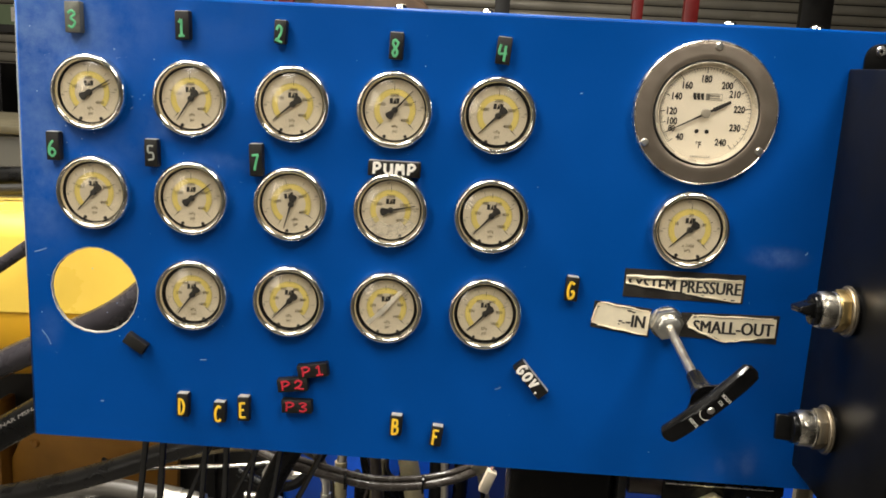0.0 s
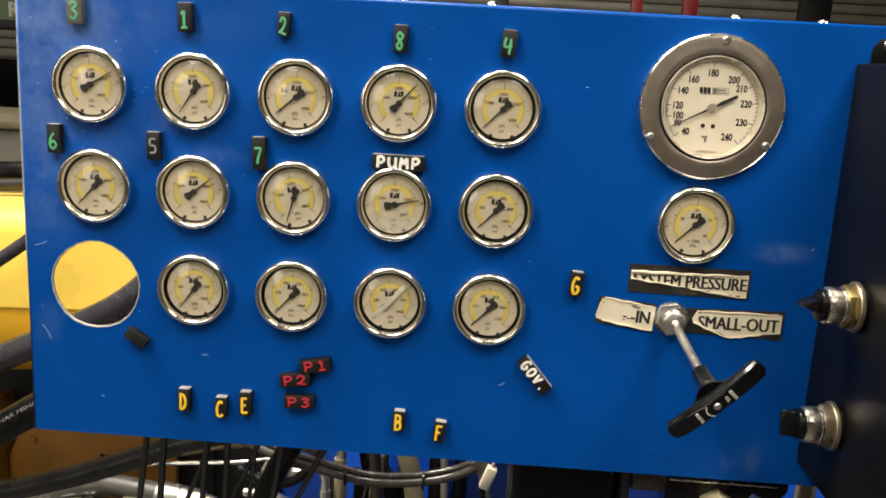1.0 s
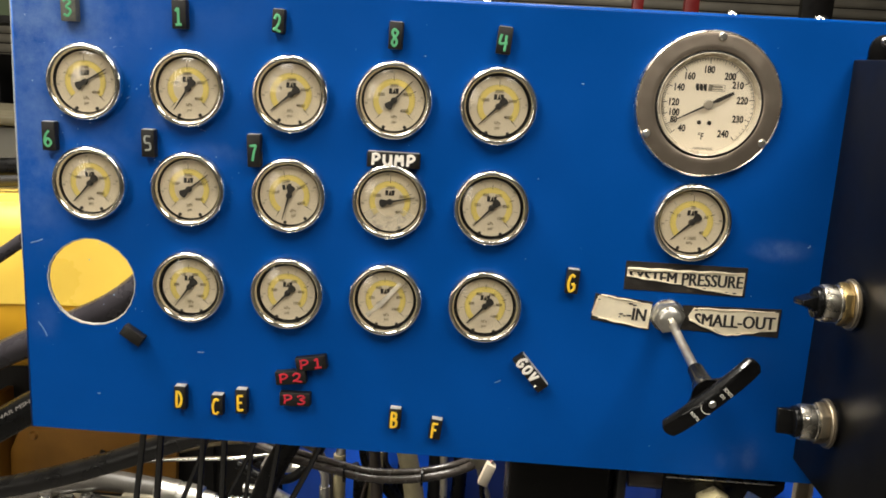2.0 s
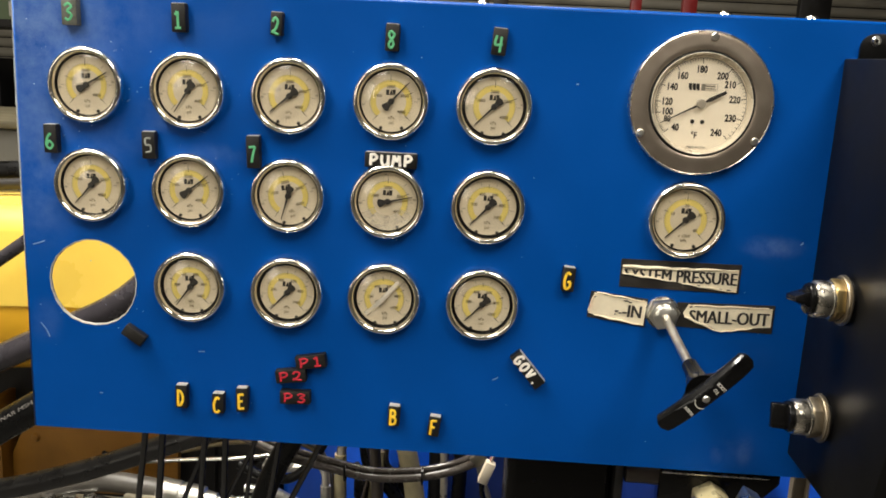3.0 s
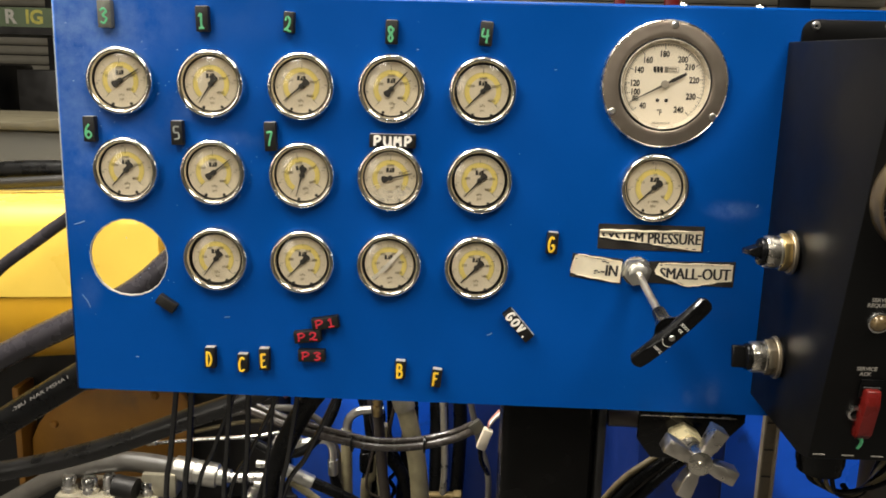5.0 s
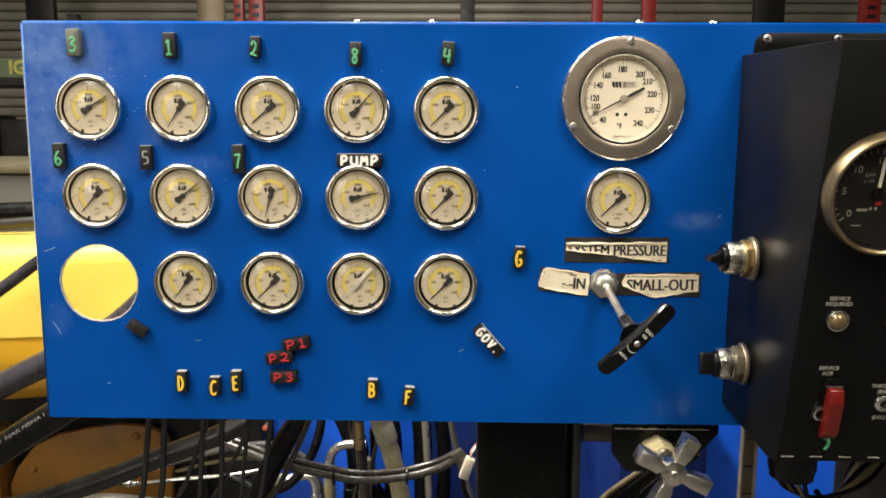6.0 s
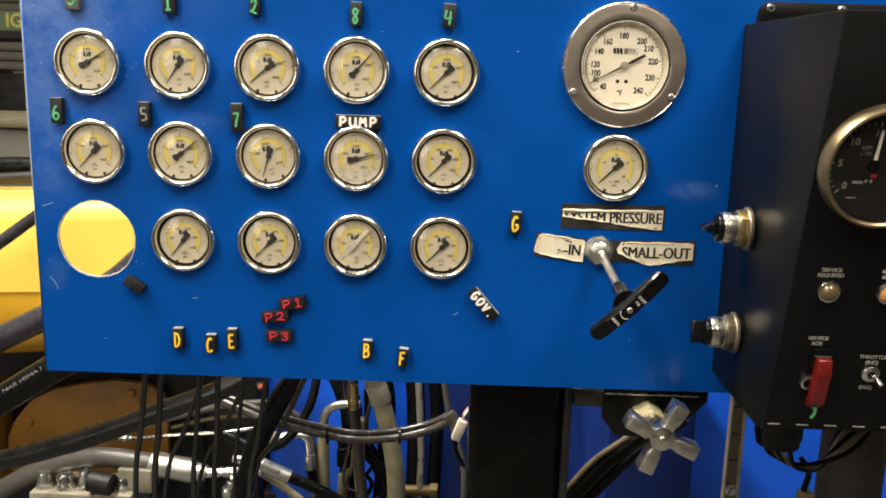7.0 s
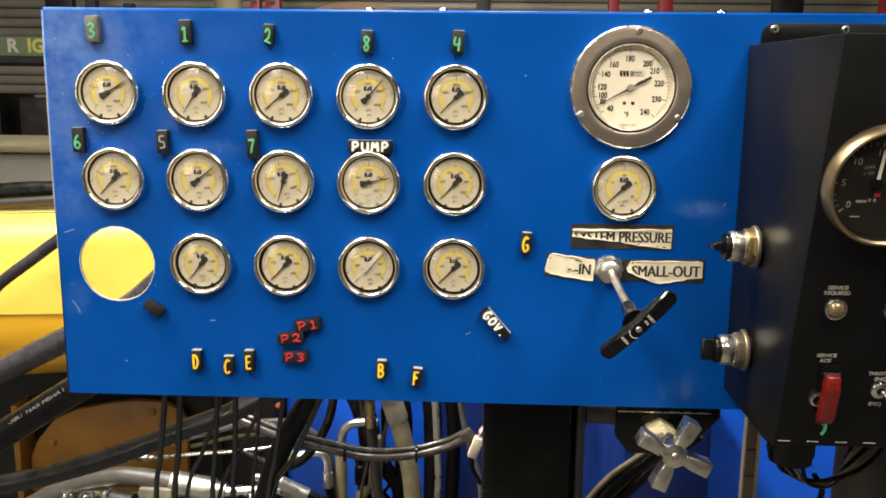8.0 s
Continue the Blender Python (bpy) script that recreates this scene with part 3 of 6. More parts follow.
def dial_print(figures, lines):
    """Ticks, figures and a plain block for the maker's mark, all printed on the dial."""
    marks, b = bmesh.new(), bmesh.new()
    for i in range(41):
        if i % 10:
            tick(b, 225 - 270 * i / 40, 0.0172, 0.0192, 0.00034, 0.0024)
        else:
            tick(marks, 225 - 270 * i / 40, 0.0166, 0.0204, 0.0006, 0.0024)
    for i, f in enumerate(figures):
        a = radians(225 - 270 * (i + 1) / len(figures))
        lettering(b, f, 0.0027, Matrix.Translation((0.0126 * math.cos(a), 0.0126 * math.sin(a), 0.0024)), bold=0.00006, depth=0.00003)
    for i, f in enumerate(lines):
        lettering(b, f, 0.0028, Matrix.Translation((0, -0.0140 - 0.0042 * i, 0.0024)), depth=0.00003)
    # maker's mark: heavy plain blocks about a wedge
    prism(marks, [(-0.0044, 0.0056), (-0.0018, 0.0056), (-0.0016, 0.0102), (-0.0042, 0.0102)], 0.0022, 0.00243)
    prism(marks, [(-0.0015, 0.0056), (0.0017, 0.0056), (0.0003, 0.0104)], 0.0022, 0.00243)
    prism(marks, [(0.0020, 0.0056), (0.0036, 0.0056), (0.0042, 0.0102), (0.0010, 0.0102)], 0.0022, 0.00243)
    return mesh_of(marks, "print", INK, 0), mesh_of(b, "figures", FAINT_INK, 0)


def outer_print(n):
    b = bmesh.new()
    for i in range(n + 1):
        tick(b, 225 - 270 * i / n, 0.0200, 0.0232, 0.00050, 0.0024)
        if i % 2 == 1:
            a = radians(225 - 270 * i / n + 6)
            for k in (-1, 0, 1):
                bar(b, 0.0242 * math.cos(a) + 0.0009 * k - 0.0003, 0.0242 * math.cos(a) + 0.0009 * k + 0.0003, 0.0242 * math.sin(a) - 0.0008, 0.0242 * math.sin(a) + 0.0008, 0.0024)
    return mesh_of(b, "outer_scale", GREY_INK, 0)


PRINTS = {"high": dial_print(("1000", "2000", "3000", "4000"), ("kPa", "psi")), "low": dial_print(("200", "400", "600", "800", "1000"), ("kPa", "psi")),
          "system": dial_print(("10", "20", "30", "40"), ("x 1000", "kPa"))}
OUTER = {"high": outer_print(6), "low": outer_print(7), "system": outer_print(6)}
DOT = mesh_of(turned([(0, 0.0012), (0.0014, 0.0010), (0.0016, -0.0002)], 12), "dial_screw", INK)


def pressure_gauge(x, z, angle, scale, tilt, label, grey=False, face=FACE):
    g = thing("pressure_gauge", on_panel(x, z, tilt), label, "gauge", "pressure gauges on the panel")
    part("bezel", BEZEL, None, g, "polished chrome bezel")
    part("case", CASE, None, g)
    d = part("dial", face, None, g, "cream dial with a yellow band", m=Matrix.Translation((0, 0, 0.0018)))
    part("colour_band", BAND, None, d)
    part("print", PRINTS[scale][0], None, d)
    part("figures", PRINTS[scale][1], None, d)
    part("outer_scale", OUTER[scale], None, d)
    for a in (248, 292):
        part("dial_screw", DOT, None, d, m=Matrix.Translation((0.0246 * math.cos(radians(a)), 0.0246 * math.sin(radians(a)), 0.0020)))
    part("needle", GREY_NEEDLE if grey else NEEDLE, None, g, m=pose(0, 0, 0.0014, 0, 0, angle - tilt))
    lens = part("lens", LENS, None, g, "clear domed lens")
    lens.visible_shadow = False
    return g


ZERO = "chrome pressure gauge with its needle resting at zero"
HALF = "chrome pressure gauge with its needle well up the scale"
for col, row, angle, scale, tilt, label in (
        (0, 0, 32, "high", 2, HALF), (1, 0, 237, "high", 3, ZERO), (2, 0, 220, "high", -2, ZERO), (3, 0, 48, "high", 2, HALF), (4, 0, 225, "high", 0, ZERO),
        (0, 1, 229, "high", 1, ZERO), (1, 1, 39, "high", 2, HALF), (2, 1, 255, "high", 14, "chrome pressure gauge turned askew, its needle at zero"),
        (3, 1, 13, "high", 0, "fogged chrome pressure gauge for the pump, needle past half"), (4, 1, 228, "low", 0, ZERO),
        (1, 2, 234, "low", 3, ZERO), (2, 2, 228, "low", -1, ZERO), (3, 2, 43, "low", 4, "stained chrome pressure gauge with a scuffed lens"), (4, 2, 227, "low", 0, ZERO)):
    g = pressure_gauge(COLS[col] - 0.0015 * (col + row == 0), ROWZ[row] + 0.0008 * (col + row == 0), angle, scale, tilt, label, grey=(col, row) == (3, 2), face=FACE_SMALL if col == 4 or row == 2 else FACE)
    if (col, row) == (3, 1):
        b = ring_band(bmesh.new(), 0.0125, 0.0255, 205, 335, 0.0064)
        part("fog", b, FOG, g, "cloudy fog inside the lens").visible_shadow = False
    if (col, row) == (3, 2):
        b = bmesh.new()
        sweep(b, [(-0.017, -0.013, 0.0092), (-0.005, -0.003, 0.0122), (0.005, 0.007, 0.0119), (0.014, 0.016, 0.0092)], 0.0019, 8, 6, (1, 1, 0.08))
        part("scuff", b, SCUFF, g, "pale scuff across the lens").visible_shadow = False
pressure_gauge(0.1827, 1.3178, 224, "system", 0, "chrome system pressure gauge with its needle at zero").scale = (1.02, 1.02, 1.02)

# ---- the temperature gauge ----
tg = thing("temperature_gauge", on_panel(0.1842, 1.4188), "large round thermometer dial in a grey flanged ring", "gauge")
part("flange", turned([(0.0440, 0.0), (0.0604, 0.0), (0.0606, 0.0060), (0.0598, 0.0082), (0.0588, 0.0086), (0.0565, 0.0088), (0.0500, 0.0094), (0.0462, 0.0098), (0.0450, 0.0092), (0.0444, 0.0070)], 96, closed=True), GREY_RING, tg, "dull grey-brown metal flange ring")
part("rim", turned([(0.0602, 0.0), (0.0609, 0.0), (0.0612, 0.0020), (0.0611, 0.0066), (0.0605, 0.0084), (0.0597, 0.0090), (0.0592, 0.0086), (0.0600, 0.0070)], 96, closed=True), SATIN, tg, "bright worn outer rim")
part("gap_ring", turned([(0.0424, 0.0060), (0.0448, 0.0060), (0.0448, 0.0084), (0.0424, 0.0088)], 96, closed=True), BLACK_CASE, tg, "dark seam inside the flange")
part("bezel", turned([(0.0424, 0.0060), (0.0428, 0.0104), (0.0424, 0.0110), (0.0419, 0.0108), (0.0400, 0.0066), (0.0396, 0.0054), (0.0412, 0.0050)], 96, closed=True), AGED_RING, tg, "pale sloping inner ring")
part("case", turned([(0.0430, 0.0060), (0.0432, 0.0010), (0.0, 0.0010)], 64), BLACK_CASE, tg)
d = part("dial", turned([(0.0, 0.0050), (0.0404, 0.0050), (0.0404, 0.003), (0.0, 0.003)], 64), DIAL_WHITE, tg, "ivory dial with black figures")
b = bmesh.new()
ANGLES = ((40, 227), (80, 210), (100, 196), (120, 179), (140, 153), (160, 128), (180, 94), (200, 56), (210, 36), (220, 9), (230, -23), (240, -57))
STOPS = (221.5, 208.5, 194.5, 179.0, 156.5, 127.0, 92.5, 52.5, 31.5, 8.5, -19.0, -49.0)
for (f, a), stop in zip(ANGLES, STOPS):
    if f != 80:
        lettering(b, str(f), 0.0058, Matrix.Translation((0.0286 * math.cos(radians(a)), 0.0286 * math.sin(radians(a)), 0.0053)) @ Matrix.Diagonal((0.78, 1, 1, 1)), bold=0.00026, depth=0.00003)
    tick(b, stop, 0.0338, 0.0384, 0.0006, 0.0053)
lettering(b, "80", 0.0052, Matrix.Translation((-0.0270, -0.0140, 0.0053)) @ Matrix.Diagonal((0.8, 1, 1, 1)), bold=0.0002, depth=0.00003)
for i, (a0, a1) in enumerate(zip(STOPS, STOPS[1:])):
    n = 10 if 2 <= i <= 7 else 5
    for k in range(1, n):
        tick(b, a0 + (a1 - a0) * k / n, 0.0362 if k * 2 != n else 0.0352, 0.0384, 0.00034, 0.0053)
ring_band(b, 0.0382, 0.0385, -49, 221.5, 0.0053, 80)
lettering(b, "°F", 0.0056, Matrix.Translation((-0.0030, -0.0270, 0.0053)) @ Matrix.Diagonal((0.8, 1, 1, 1)), bold=0.00008, depth=0.00003)
lettering(b, "MADE IN U.S.A.", 0.0018, Matrix.Translation((0, -0.0370, 0.0053)), depth=0.00003)
for x in (-0.0100, -0.0068, -0.0036):
    prism(b, [(x - 0.0005, 0.0112), (x + 0.0013, 0.0112), (x + 0.0009, 0.0168), (x - 0.0016, 0.0168), (x - 0.0016, 0.0136)], 0.0052, 0.0054)
for x in (-0.0055, 0.0030):
    lathe(b, [(0, 0.0055), (0.0018, 0.0055), (0.0018, 0.0050)], 14, Matrix.Translation((x, -0.0152, 0)))
part("print", b, INK, d, smooth=0)
b = bmesh.new()
for x0, x1, y0, y1 in ((-0.0010, 0.0128, 0.0164, 0.0168), (-0.0010, 0.0128, 0.0112, 0.0116), (-0.0010, 0.0024, 0.0116, 0.0164), (0.0124, 0.0128, 0.0116, 0.0164), (0.0010, 0.0108, 0.0142, 0.0157), (0.0004, 0.0114, 0.0124, 0.0133)):
    bar(b, x0, x1, y0, y1, 0.0053)
part("maker_plate", b, GREY_INK, d, "small grey maker's block")
b = bmesh.new()
prism(b, [(0, -0.0009), (0.0375, -0.00025), (0.0375, 0.00025), (0, 0.0009)], 0.0075, 0.0080)
prism(b, [(0, -0.0012), (-0.006, -0.0011), (-0.008, -0.0017), (-0.0225, -0.0013), (-0.0225, 0.0013), (-0.008, 0.0017), (-0.006, 0.0011), (0, 0.0012)], 0.0075, 0.0081)
part("needle", b, INK, tg, m=pose(0, 0, 0, 0, 0, 208))
part("hub", turned([(0, 0.0100), (0.0034, 0.0098), (0.0040, 0.0088), (0.0040, 0.0070)], 24), GREY_INK, tg)
lens = part("lens", turned([(0.0, 0.0122), (0.015, 0.0120), (0.030, 0.0115), (0.0428, 0.0108)], 64), GLASS, tg, "flat clear lens", smooth=80)
lens.visible_shadow = False
for a in (85, 208.5, 328.5):
    m = pose(0.0560 * math.cos(radians(a)), 0.0560 * math.sin(radians(a)), 0.0086)
    s = part("screw", turned([(0, 0.0030), (0.0024, 0.0028), (0.0032, 0.0020), (0.0036, 0)], 20, m), FERRULE, tg, "small bright screw")

# ---- bar magnets with hand-painted marks ----
GLYPHS = {}
GLYPHS["3"] = [[(.1, .85), (.5, 1), (.85, .8), (.4, .55), (.85, .3), (.5, 0), (.1, .1)]]
GLYPHS["1"] = [[(.2, .8), (.5, 1), (.5, .5), (.5, 0)], [(.15, 0), (.5, .01), (.85, 0)]]
GLYPHS["2"] = [[(.1, .75), (.4, 1), (.8, .8), (.6, .4), (.1, .08), (.2, .2), (.5, .08), (.95, 0)]]
GLYPHS["8"] = [[(.8, .85), (.4, 1), (.2, .75), (.75, .3), (.5, 0), (.2, .25), (.8, .75), (.75, .92)]]
GLYPHS["4"] = [[(.2, 1), (.1, .45), (.95, .5)], [(.75, .95), (.7, 0)]]
GLYPHS["6"] = [[(.7, 1), (.25, .7), (.1, .25), (.5, 0), (.9, .25), (.5, .5), (.15, .3)]]
GLYPHS["5"] = [[(.85, 1), (.2, .97), (.2, .55), (.75, .5), (.8, .1), (.15, 0)]]
GLYPHS["7"] = [[(.1, .95), (.5, .97), (.9, 1)], [(.9, 1), (.6, .5), (.4, 0)]]
GLYPHS["P"] = [[(.15, 0), (.18, .5), (.2, .95)], [(.05, .92), (.6, 1), (.9, .75), (.6, .48), (.2, .42)]]
GLYPHS["U"] = [[(.1, 1), (.12, .3), (.5, 0), (.85, .3), (.9, 1)], [(.9, 1), (.92, .5), (.95, 0)]]
GLYPHS["M"] = [[(.05, 0), (.12, .5), (.18, 1)], [(.18, 1), (.35, .7), (.5, .4)], [(.5, .4), (.65, .7), (.85, 1)], [(.85, 1), (.9, .5), (.95, 0)]]
GLYPHS["D"] = [[(.2, 0), (.2, .5), (.22, 1)], [(.05, 1), (.6, .95), (.9, .5), (.6, .05), (.1, 0)]]
GLYPHS["C"] = [[(.9, .9), (.5, 1), (.12, .6), (.2, .1), (.6, 0), (.9, .15)]]
GLYPHS["E"] = [[(.2, 0), (.2, .5), (.2, 1)], [(.2, 1), (.5, .98), (.9, 1)], [(.2, .52), (.5, .52), (.75, .55)], [(.2, 0), (.5, .02), (.95, .05)]]
GLYPHS["B"] = [[(.2, 0), (.2, .5), (.2, 1)], [(.1, 1), (.7, .95), (.75, .65), (.25, .52)], [(.25, .52), (.85, .45), (.8, .1), (.1, 0)]]
GLYPHS["F"] = [[(.25, 0), (.25, .5), (.2, 1)], [(.2, 1), (.5, .97), (.9, 1)], [(.22, .55), (.5, .55), (.75, .55)]]
GLYPHS["G"] = [[(.85, .9), (.4, 1), (.1, .5), (.35, 0), (.85, .15), (.9, .45)], [(.9, .45), (.7, .45), (.5, .42)]]
GLYPHS["O"] = [[(.5, 1), (.12, .7), (.15, .2), (.5, 0), (.88, .3), (.85, .75), (.5, 1)]]
GLYPHS["V"] = [[(.1, 1), (.3, .5), (.5, 0)], [(.5, 0), (.7, .5), (.9, 1)]]
GLYPHS["."] = [[(.3, .02), (.4, .04), (.5, .02)]]


def magnet(x, z, w, h, text, paint, turn=0.0, coat=BLACK_MAGNET, label="", size=None, pen=0.0009, shift=(0, 0)):
    """A bar magnet stuck to the panel with brush-written characters on its face."""
    t = thing("bar_magnet", on_panel(x, z, turn), label, "magnet", "magnets on the panel")
    deep = 0.0085
    b = solid(-w / 2, w / 2, -h / 2, h / 2, 0, deep, bevel=0.0009)
    for v in b.verts:
        v.co += noise.noise_vector(v.co * 300 + Vector((x * 50, z * 50, 0))) * 0.00025
        v.co.z = max(v.co.z, 0)
    part("body", b, coat, t)
    # a pale plate puts the overhead light on the top face into colour
    if text and text != "3" and paint is not RED_PAINT:
        part("lit_end", solid(-w / 2 + 0.0008, w / 2 - 0.0008, h / 2 - 0.0002, h / 2 + 0.0004, 0.0008, deep - 0.0008), BARE_LIT_EDGE, t, "pale plate painting the light on the top face")
    if text:
        size = size or h * 0.62
        pitch = (w * 0.88 / len(text)) if len(text) > 1 else 0
        gw = pitch * 0.72 if pitch else min(w * 0.6, size * 0.6)
        for i, ch in enumerate(text):
            b = bmesh.new()
            ox = shift[0] + (i - (len(text) - 1) / 2) * pitch - gw / 2
            for stroke in GLYPHS[ch]:
                sweep(b, [(ox + px * gw, shift[1] - size / 2 + py * size, deep + 0.0001) for px, py in stroke], pen, 8, 5, (1, 1, 0.25))
            part("mark", b, paint, t)
    return t


for text, x, z, w, h, turn, coat in (("3", -0.3625, 1.4715, 0.0135, 0.0262, 1, WORN_MAGNET), ("1", -0.2665, 1.4690, 0.0125, 0.0240, 2, BLACK_MAGNET), ("2", -0.1815, 1.4678, 0.0105, 0.0195, -2, BLACK_MAGNET),
                                     ("8", -0.0815, 1.4612, 0.0118, 0.0225, -1, BLACK_MAGNET), ("4", 0.0100, 1.4620, 0.0125, 0.0225, -4, BLACK_MAGNET), ("6", -0.3845, 1.3592, 0.0118, 0.0252, 1, BLACK_MAGNET),
                                     ("7", -0.2015, 1.3570, 0.0118, 0.0285, 2, BLACK_MAGNET)):
    magnet(x, z, w, h, text, GREEN_PAINT, turn, coat, "small black bar magnet marked %s in green paint" % text, size=0.0138, pen=0.0011, shift=(-0.0005, -0.002))
magnet(-0.2955, 1.3580, 0.0118, 0.0240, "5", FADED_PAINT, 1, BLACK_MAGNET, "small black bar magnet with a faded 5", size=0.0125)
magnet(-0.0790, 1.3562, 0.0460, 0.0132, "PUMP", WHITE_PAINT, 0, BLACK_MAGNET, "long black bar magnet lettered PUMP in white", size=0.0094, pen=0.0013)
for text, x, z, h, turn in (("D", -0.2695, 1.1225, 0.0225, 0), ("C", -0.2345, 1.1180, 0.0195, 0), ("E", -0.2115, 1.1230, 0.0235, 1), ("B", -0.0675, 1.1172, 0.0195, -2), ("F", -0.0293, 1.1095, 0.0195, -6), ("G", 0.0845, 1.2585, 0.0220, -3)):
    magnet(x, z, 0.0112, h, text, YELLOW_PAINT, turn, BLACK_MAGNET, "small black bar magnet marked %s in yellow paint" % text, size=0.0146, shift=(-0.0008, -0.0012), pen=0.0012)
for text, x, z, turn in (("P1", -0.1468, 1.1652, 10), ("P2", -0.1655, 1.1500, 8), ("P3", -0.1612, 1.1290, 2)):
    magnet(x, z, 0.0285, 0.0128, text, RED_PAINT, turn, BLACK_MAGNET, "black bar magnet marked %s in red paint" % text, size=0.0085)
magnet(0.0540, 1.1708, 0.0385, 0.0115, "GOV.", WHITE_PAINT, -49, BLACK_MAGNET, "slanted black bar magnet lettered GOV. in white", size=0.0092, pen=0.0013)
magnet(-0.3140, 1.1800, 0.0215, 0.0110, "", None, -33, BLACK_MAGNET, "blank slanted black bar magnet under the hole")

# ---- torn name labels ----


def torn_label(x, z, turn, backing, piece, words, label, stains=(), rolls=()):
    """A black backing with the torn remainder of a pale sticker on it and what is left of its words."""
    t = thing("name_label", on_panel(x, z, turn), label, "label", "torn labels on the panel")
    part("backing", prism(bmesh.new(), backing, 0.0, 0.0008), STICKER_BACK, t, smooth=0)
    b = prism(bmesh.new(), piece, 0.0009, 0.0013)
    part("sticker", b, STICKER, t, "yellowed torn sticker", smooth=0)
    b = bmesh.new()
    for text, size, tx, ty, wide, clip in words:
        for k in (-1, 0, 1):
            m = Matrix.Translation((tx + k * size * 0.042, ty, 0.0017 + 0.00008 * k)) @ Matrix.Diagonal((wide, 1, 1, 1))
            lettering(b, text, size, m, clip=[((( cx - tx) / wide, cy - ty, 0), (nx * wide, ny, 0)) for cx, cy, nx, ny in clip], depth=0.00003)
    part("wording", b, INK, t, smooth=0)
    for i, (sx, sy, r) in enumerate(stains):
        b = bmesh.new()
        prism(b, [(sx + r * (1 + 0.5 * math.sin(3 * k + i)) * math.cos(k * 0.7), sy + 0.5 * r * (1 + 0.4 * math.cos(5 * k)) * math.sin(k * 0.7)) for k in range(9)], 0.0013, 0.0020)
        part("stain", b, STICKER_BACK, t, smooth=0)
    for x0, y0, x1, y1, r in rolls:
        wave = [(x0 + (x1 - x0) * k / 6, y0 + (y1 - y0) * k / 6 + 0.0004 * math.sin(2.3 * k), 0.0012 + r * 0.6) for k in range(7)]
        part("curled_edge", tube(wave, lambda s: r * (0.55 + 0.45 * math.sin(3.1 * s + 0.4)), 8), STICKER, t, "pale curled torn edge")
    return t


torn_label(0.1310, 1.2530, 0.0, [(0, 0.0005), (0.0, 0.0262), (0.1065, 0.0265), (0.1063, 0.0)],
           [(0.0015, 0.0195), (0.012, 0.0188), (0.030, 0.0183), (0.060, 0.0203), (0.085, 0.0212), (0.1045, 0.0214), (0.1042, 0.0012), (0.092, 0.0018), (0.080, 0.0030), (0.066, 0.0052), (0.045, 0.0085), (0.025, 0.0112), (0.0015, 0.0128)],
           [("SYSTEM PRESSURE", 0.0115, 0.0535, 0.0125, 0.78, [(0.0, 0.0138, -0.13, -1.0), (0.030, 0.0182, -0.06, 1.0)])],
           "torn pale sticker reading system pressure on black backing", [(0.070, 0.0055, 0.0016), (0.076, 0.0048, 0.001), (0.097, 0.0030, 0.0016), (0.090, 0.0036, 0.001), (0.005, 0.0165, 0.0018), (0.014, 0.0155, 0.0012)],
           [(0.0015, 0.0196, 0.060, 0.0200, 0.0016), (0.045, 0.0200, 0.1040, 0.0214, 0.0011), (0.0015, 0.0130, 0.050, 0.0082, 0.0009), (0.055, 0.0068, 0.1040, 0.0014, 0.0008)])
torn_label(0.1045, 1.2235, -3.0, [(0, 0.0), (0.001, 0.0245), (0.0525, 0.0225), (0.0528, -0.004)],
           [(0.0005, 0.004), (0.0018, 0.017), (0.004, 0.0225), (0.0075, 0.0240), (0.0130, 0.0222), (0.030, 0.0205), (0.0520, 0.0200), (0.0515, -0.0025), (0.040, -0.0012), (0.026, 0.0004), (0.012, 0.0018)],
           [("-IN", 0.0118, 0.0398, 0.0090, 0.80, [(0.0285, 0.0, -1.0, -0.25)])],
           "torn pale sticker reading IN on black backing", [(0.026, 0.0085, 0.0018), (0.029, 0.0070, 0.0012), (0.033, 0.0188, 0.002), (0.025, 0.0055, 0.001), (0.037, 0.0178, 0.0016), (0.005, 0.0195, 0.001)],
           [(0.0002, 0.0060, 0.0040, 0.0225, 0.0009), (0.006, 0.0238, 0.050, 0.0202, 0.0008), (0.006, 0.0026, 0.050, -0.0022, 0.0008)])
torn_label(0.1880, 1.2165, 0.5, [(-0.004, 0.003), (-0.003, 0.0255), (0.0838, 0.0268), (0.0832, 0.0004)],
           [(0.0025, 0.0160), (0.0070, 0.0245), (0.0135, 0.0222), (0.030, 0.0240), (0.055, 0.0245), (0.0815, 0.0235), (0.0815, 0.0065), (0.065, 0.0050), (0.050, 0.0030), (0.0370, -0.0002), (0.0290, 0.0040), (0.015, 0.0098), (0.0040, 0.0128)],
           [("SMALL-OUT", 0.0120, 0.0435, 0.0128, 0.80, [(0.0035, 0.0138, -0.40, -1.0), (0.050, 0.0040, 0.12, -1.0)])],
           "torn pale sticker reading small-out on black backing", [(0.0090, 0.0222, 0.0014), (0.060, 0.0232, 0.0012), (0.050, 0.0235, 0.0009)],
           [(0.0040, 0.0128, 0.0360, 0.0002, 0.0011), (0.0380, 0.0002, 0.066, 0.0050, 0.0007), (0.010, 0.0236, 0.078, 0.0240, 0.0009)])

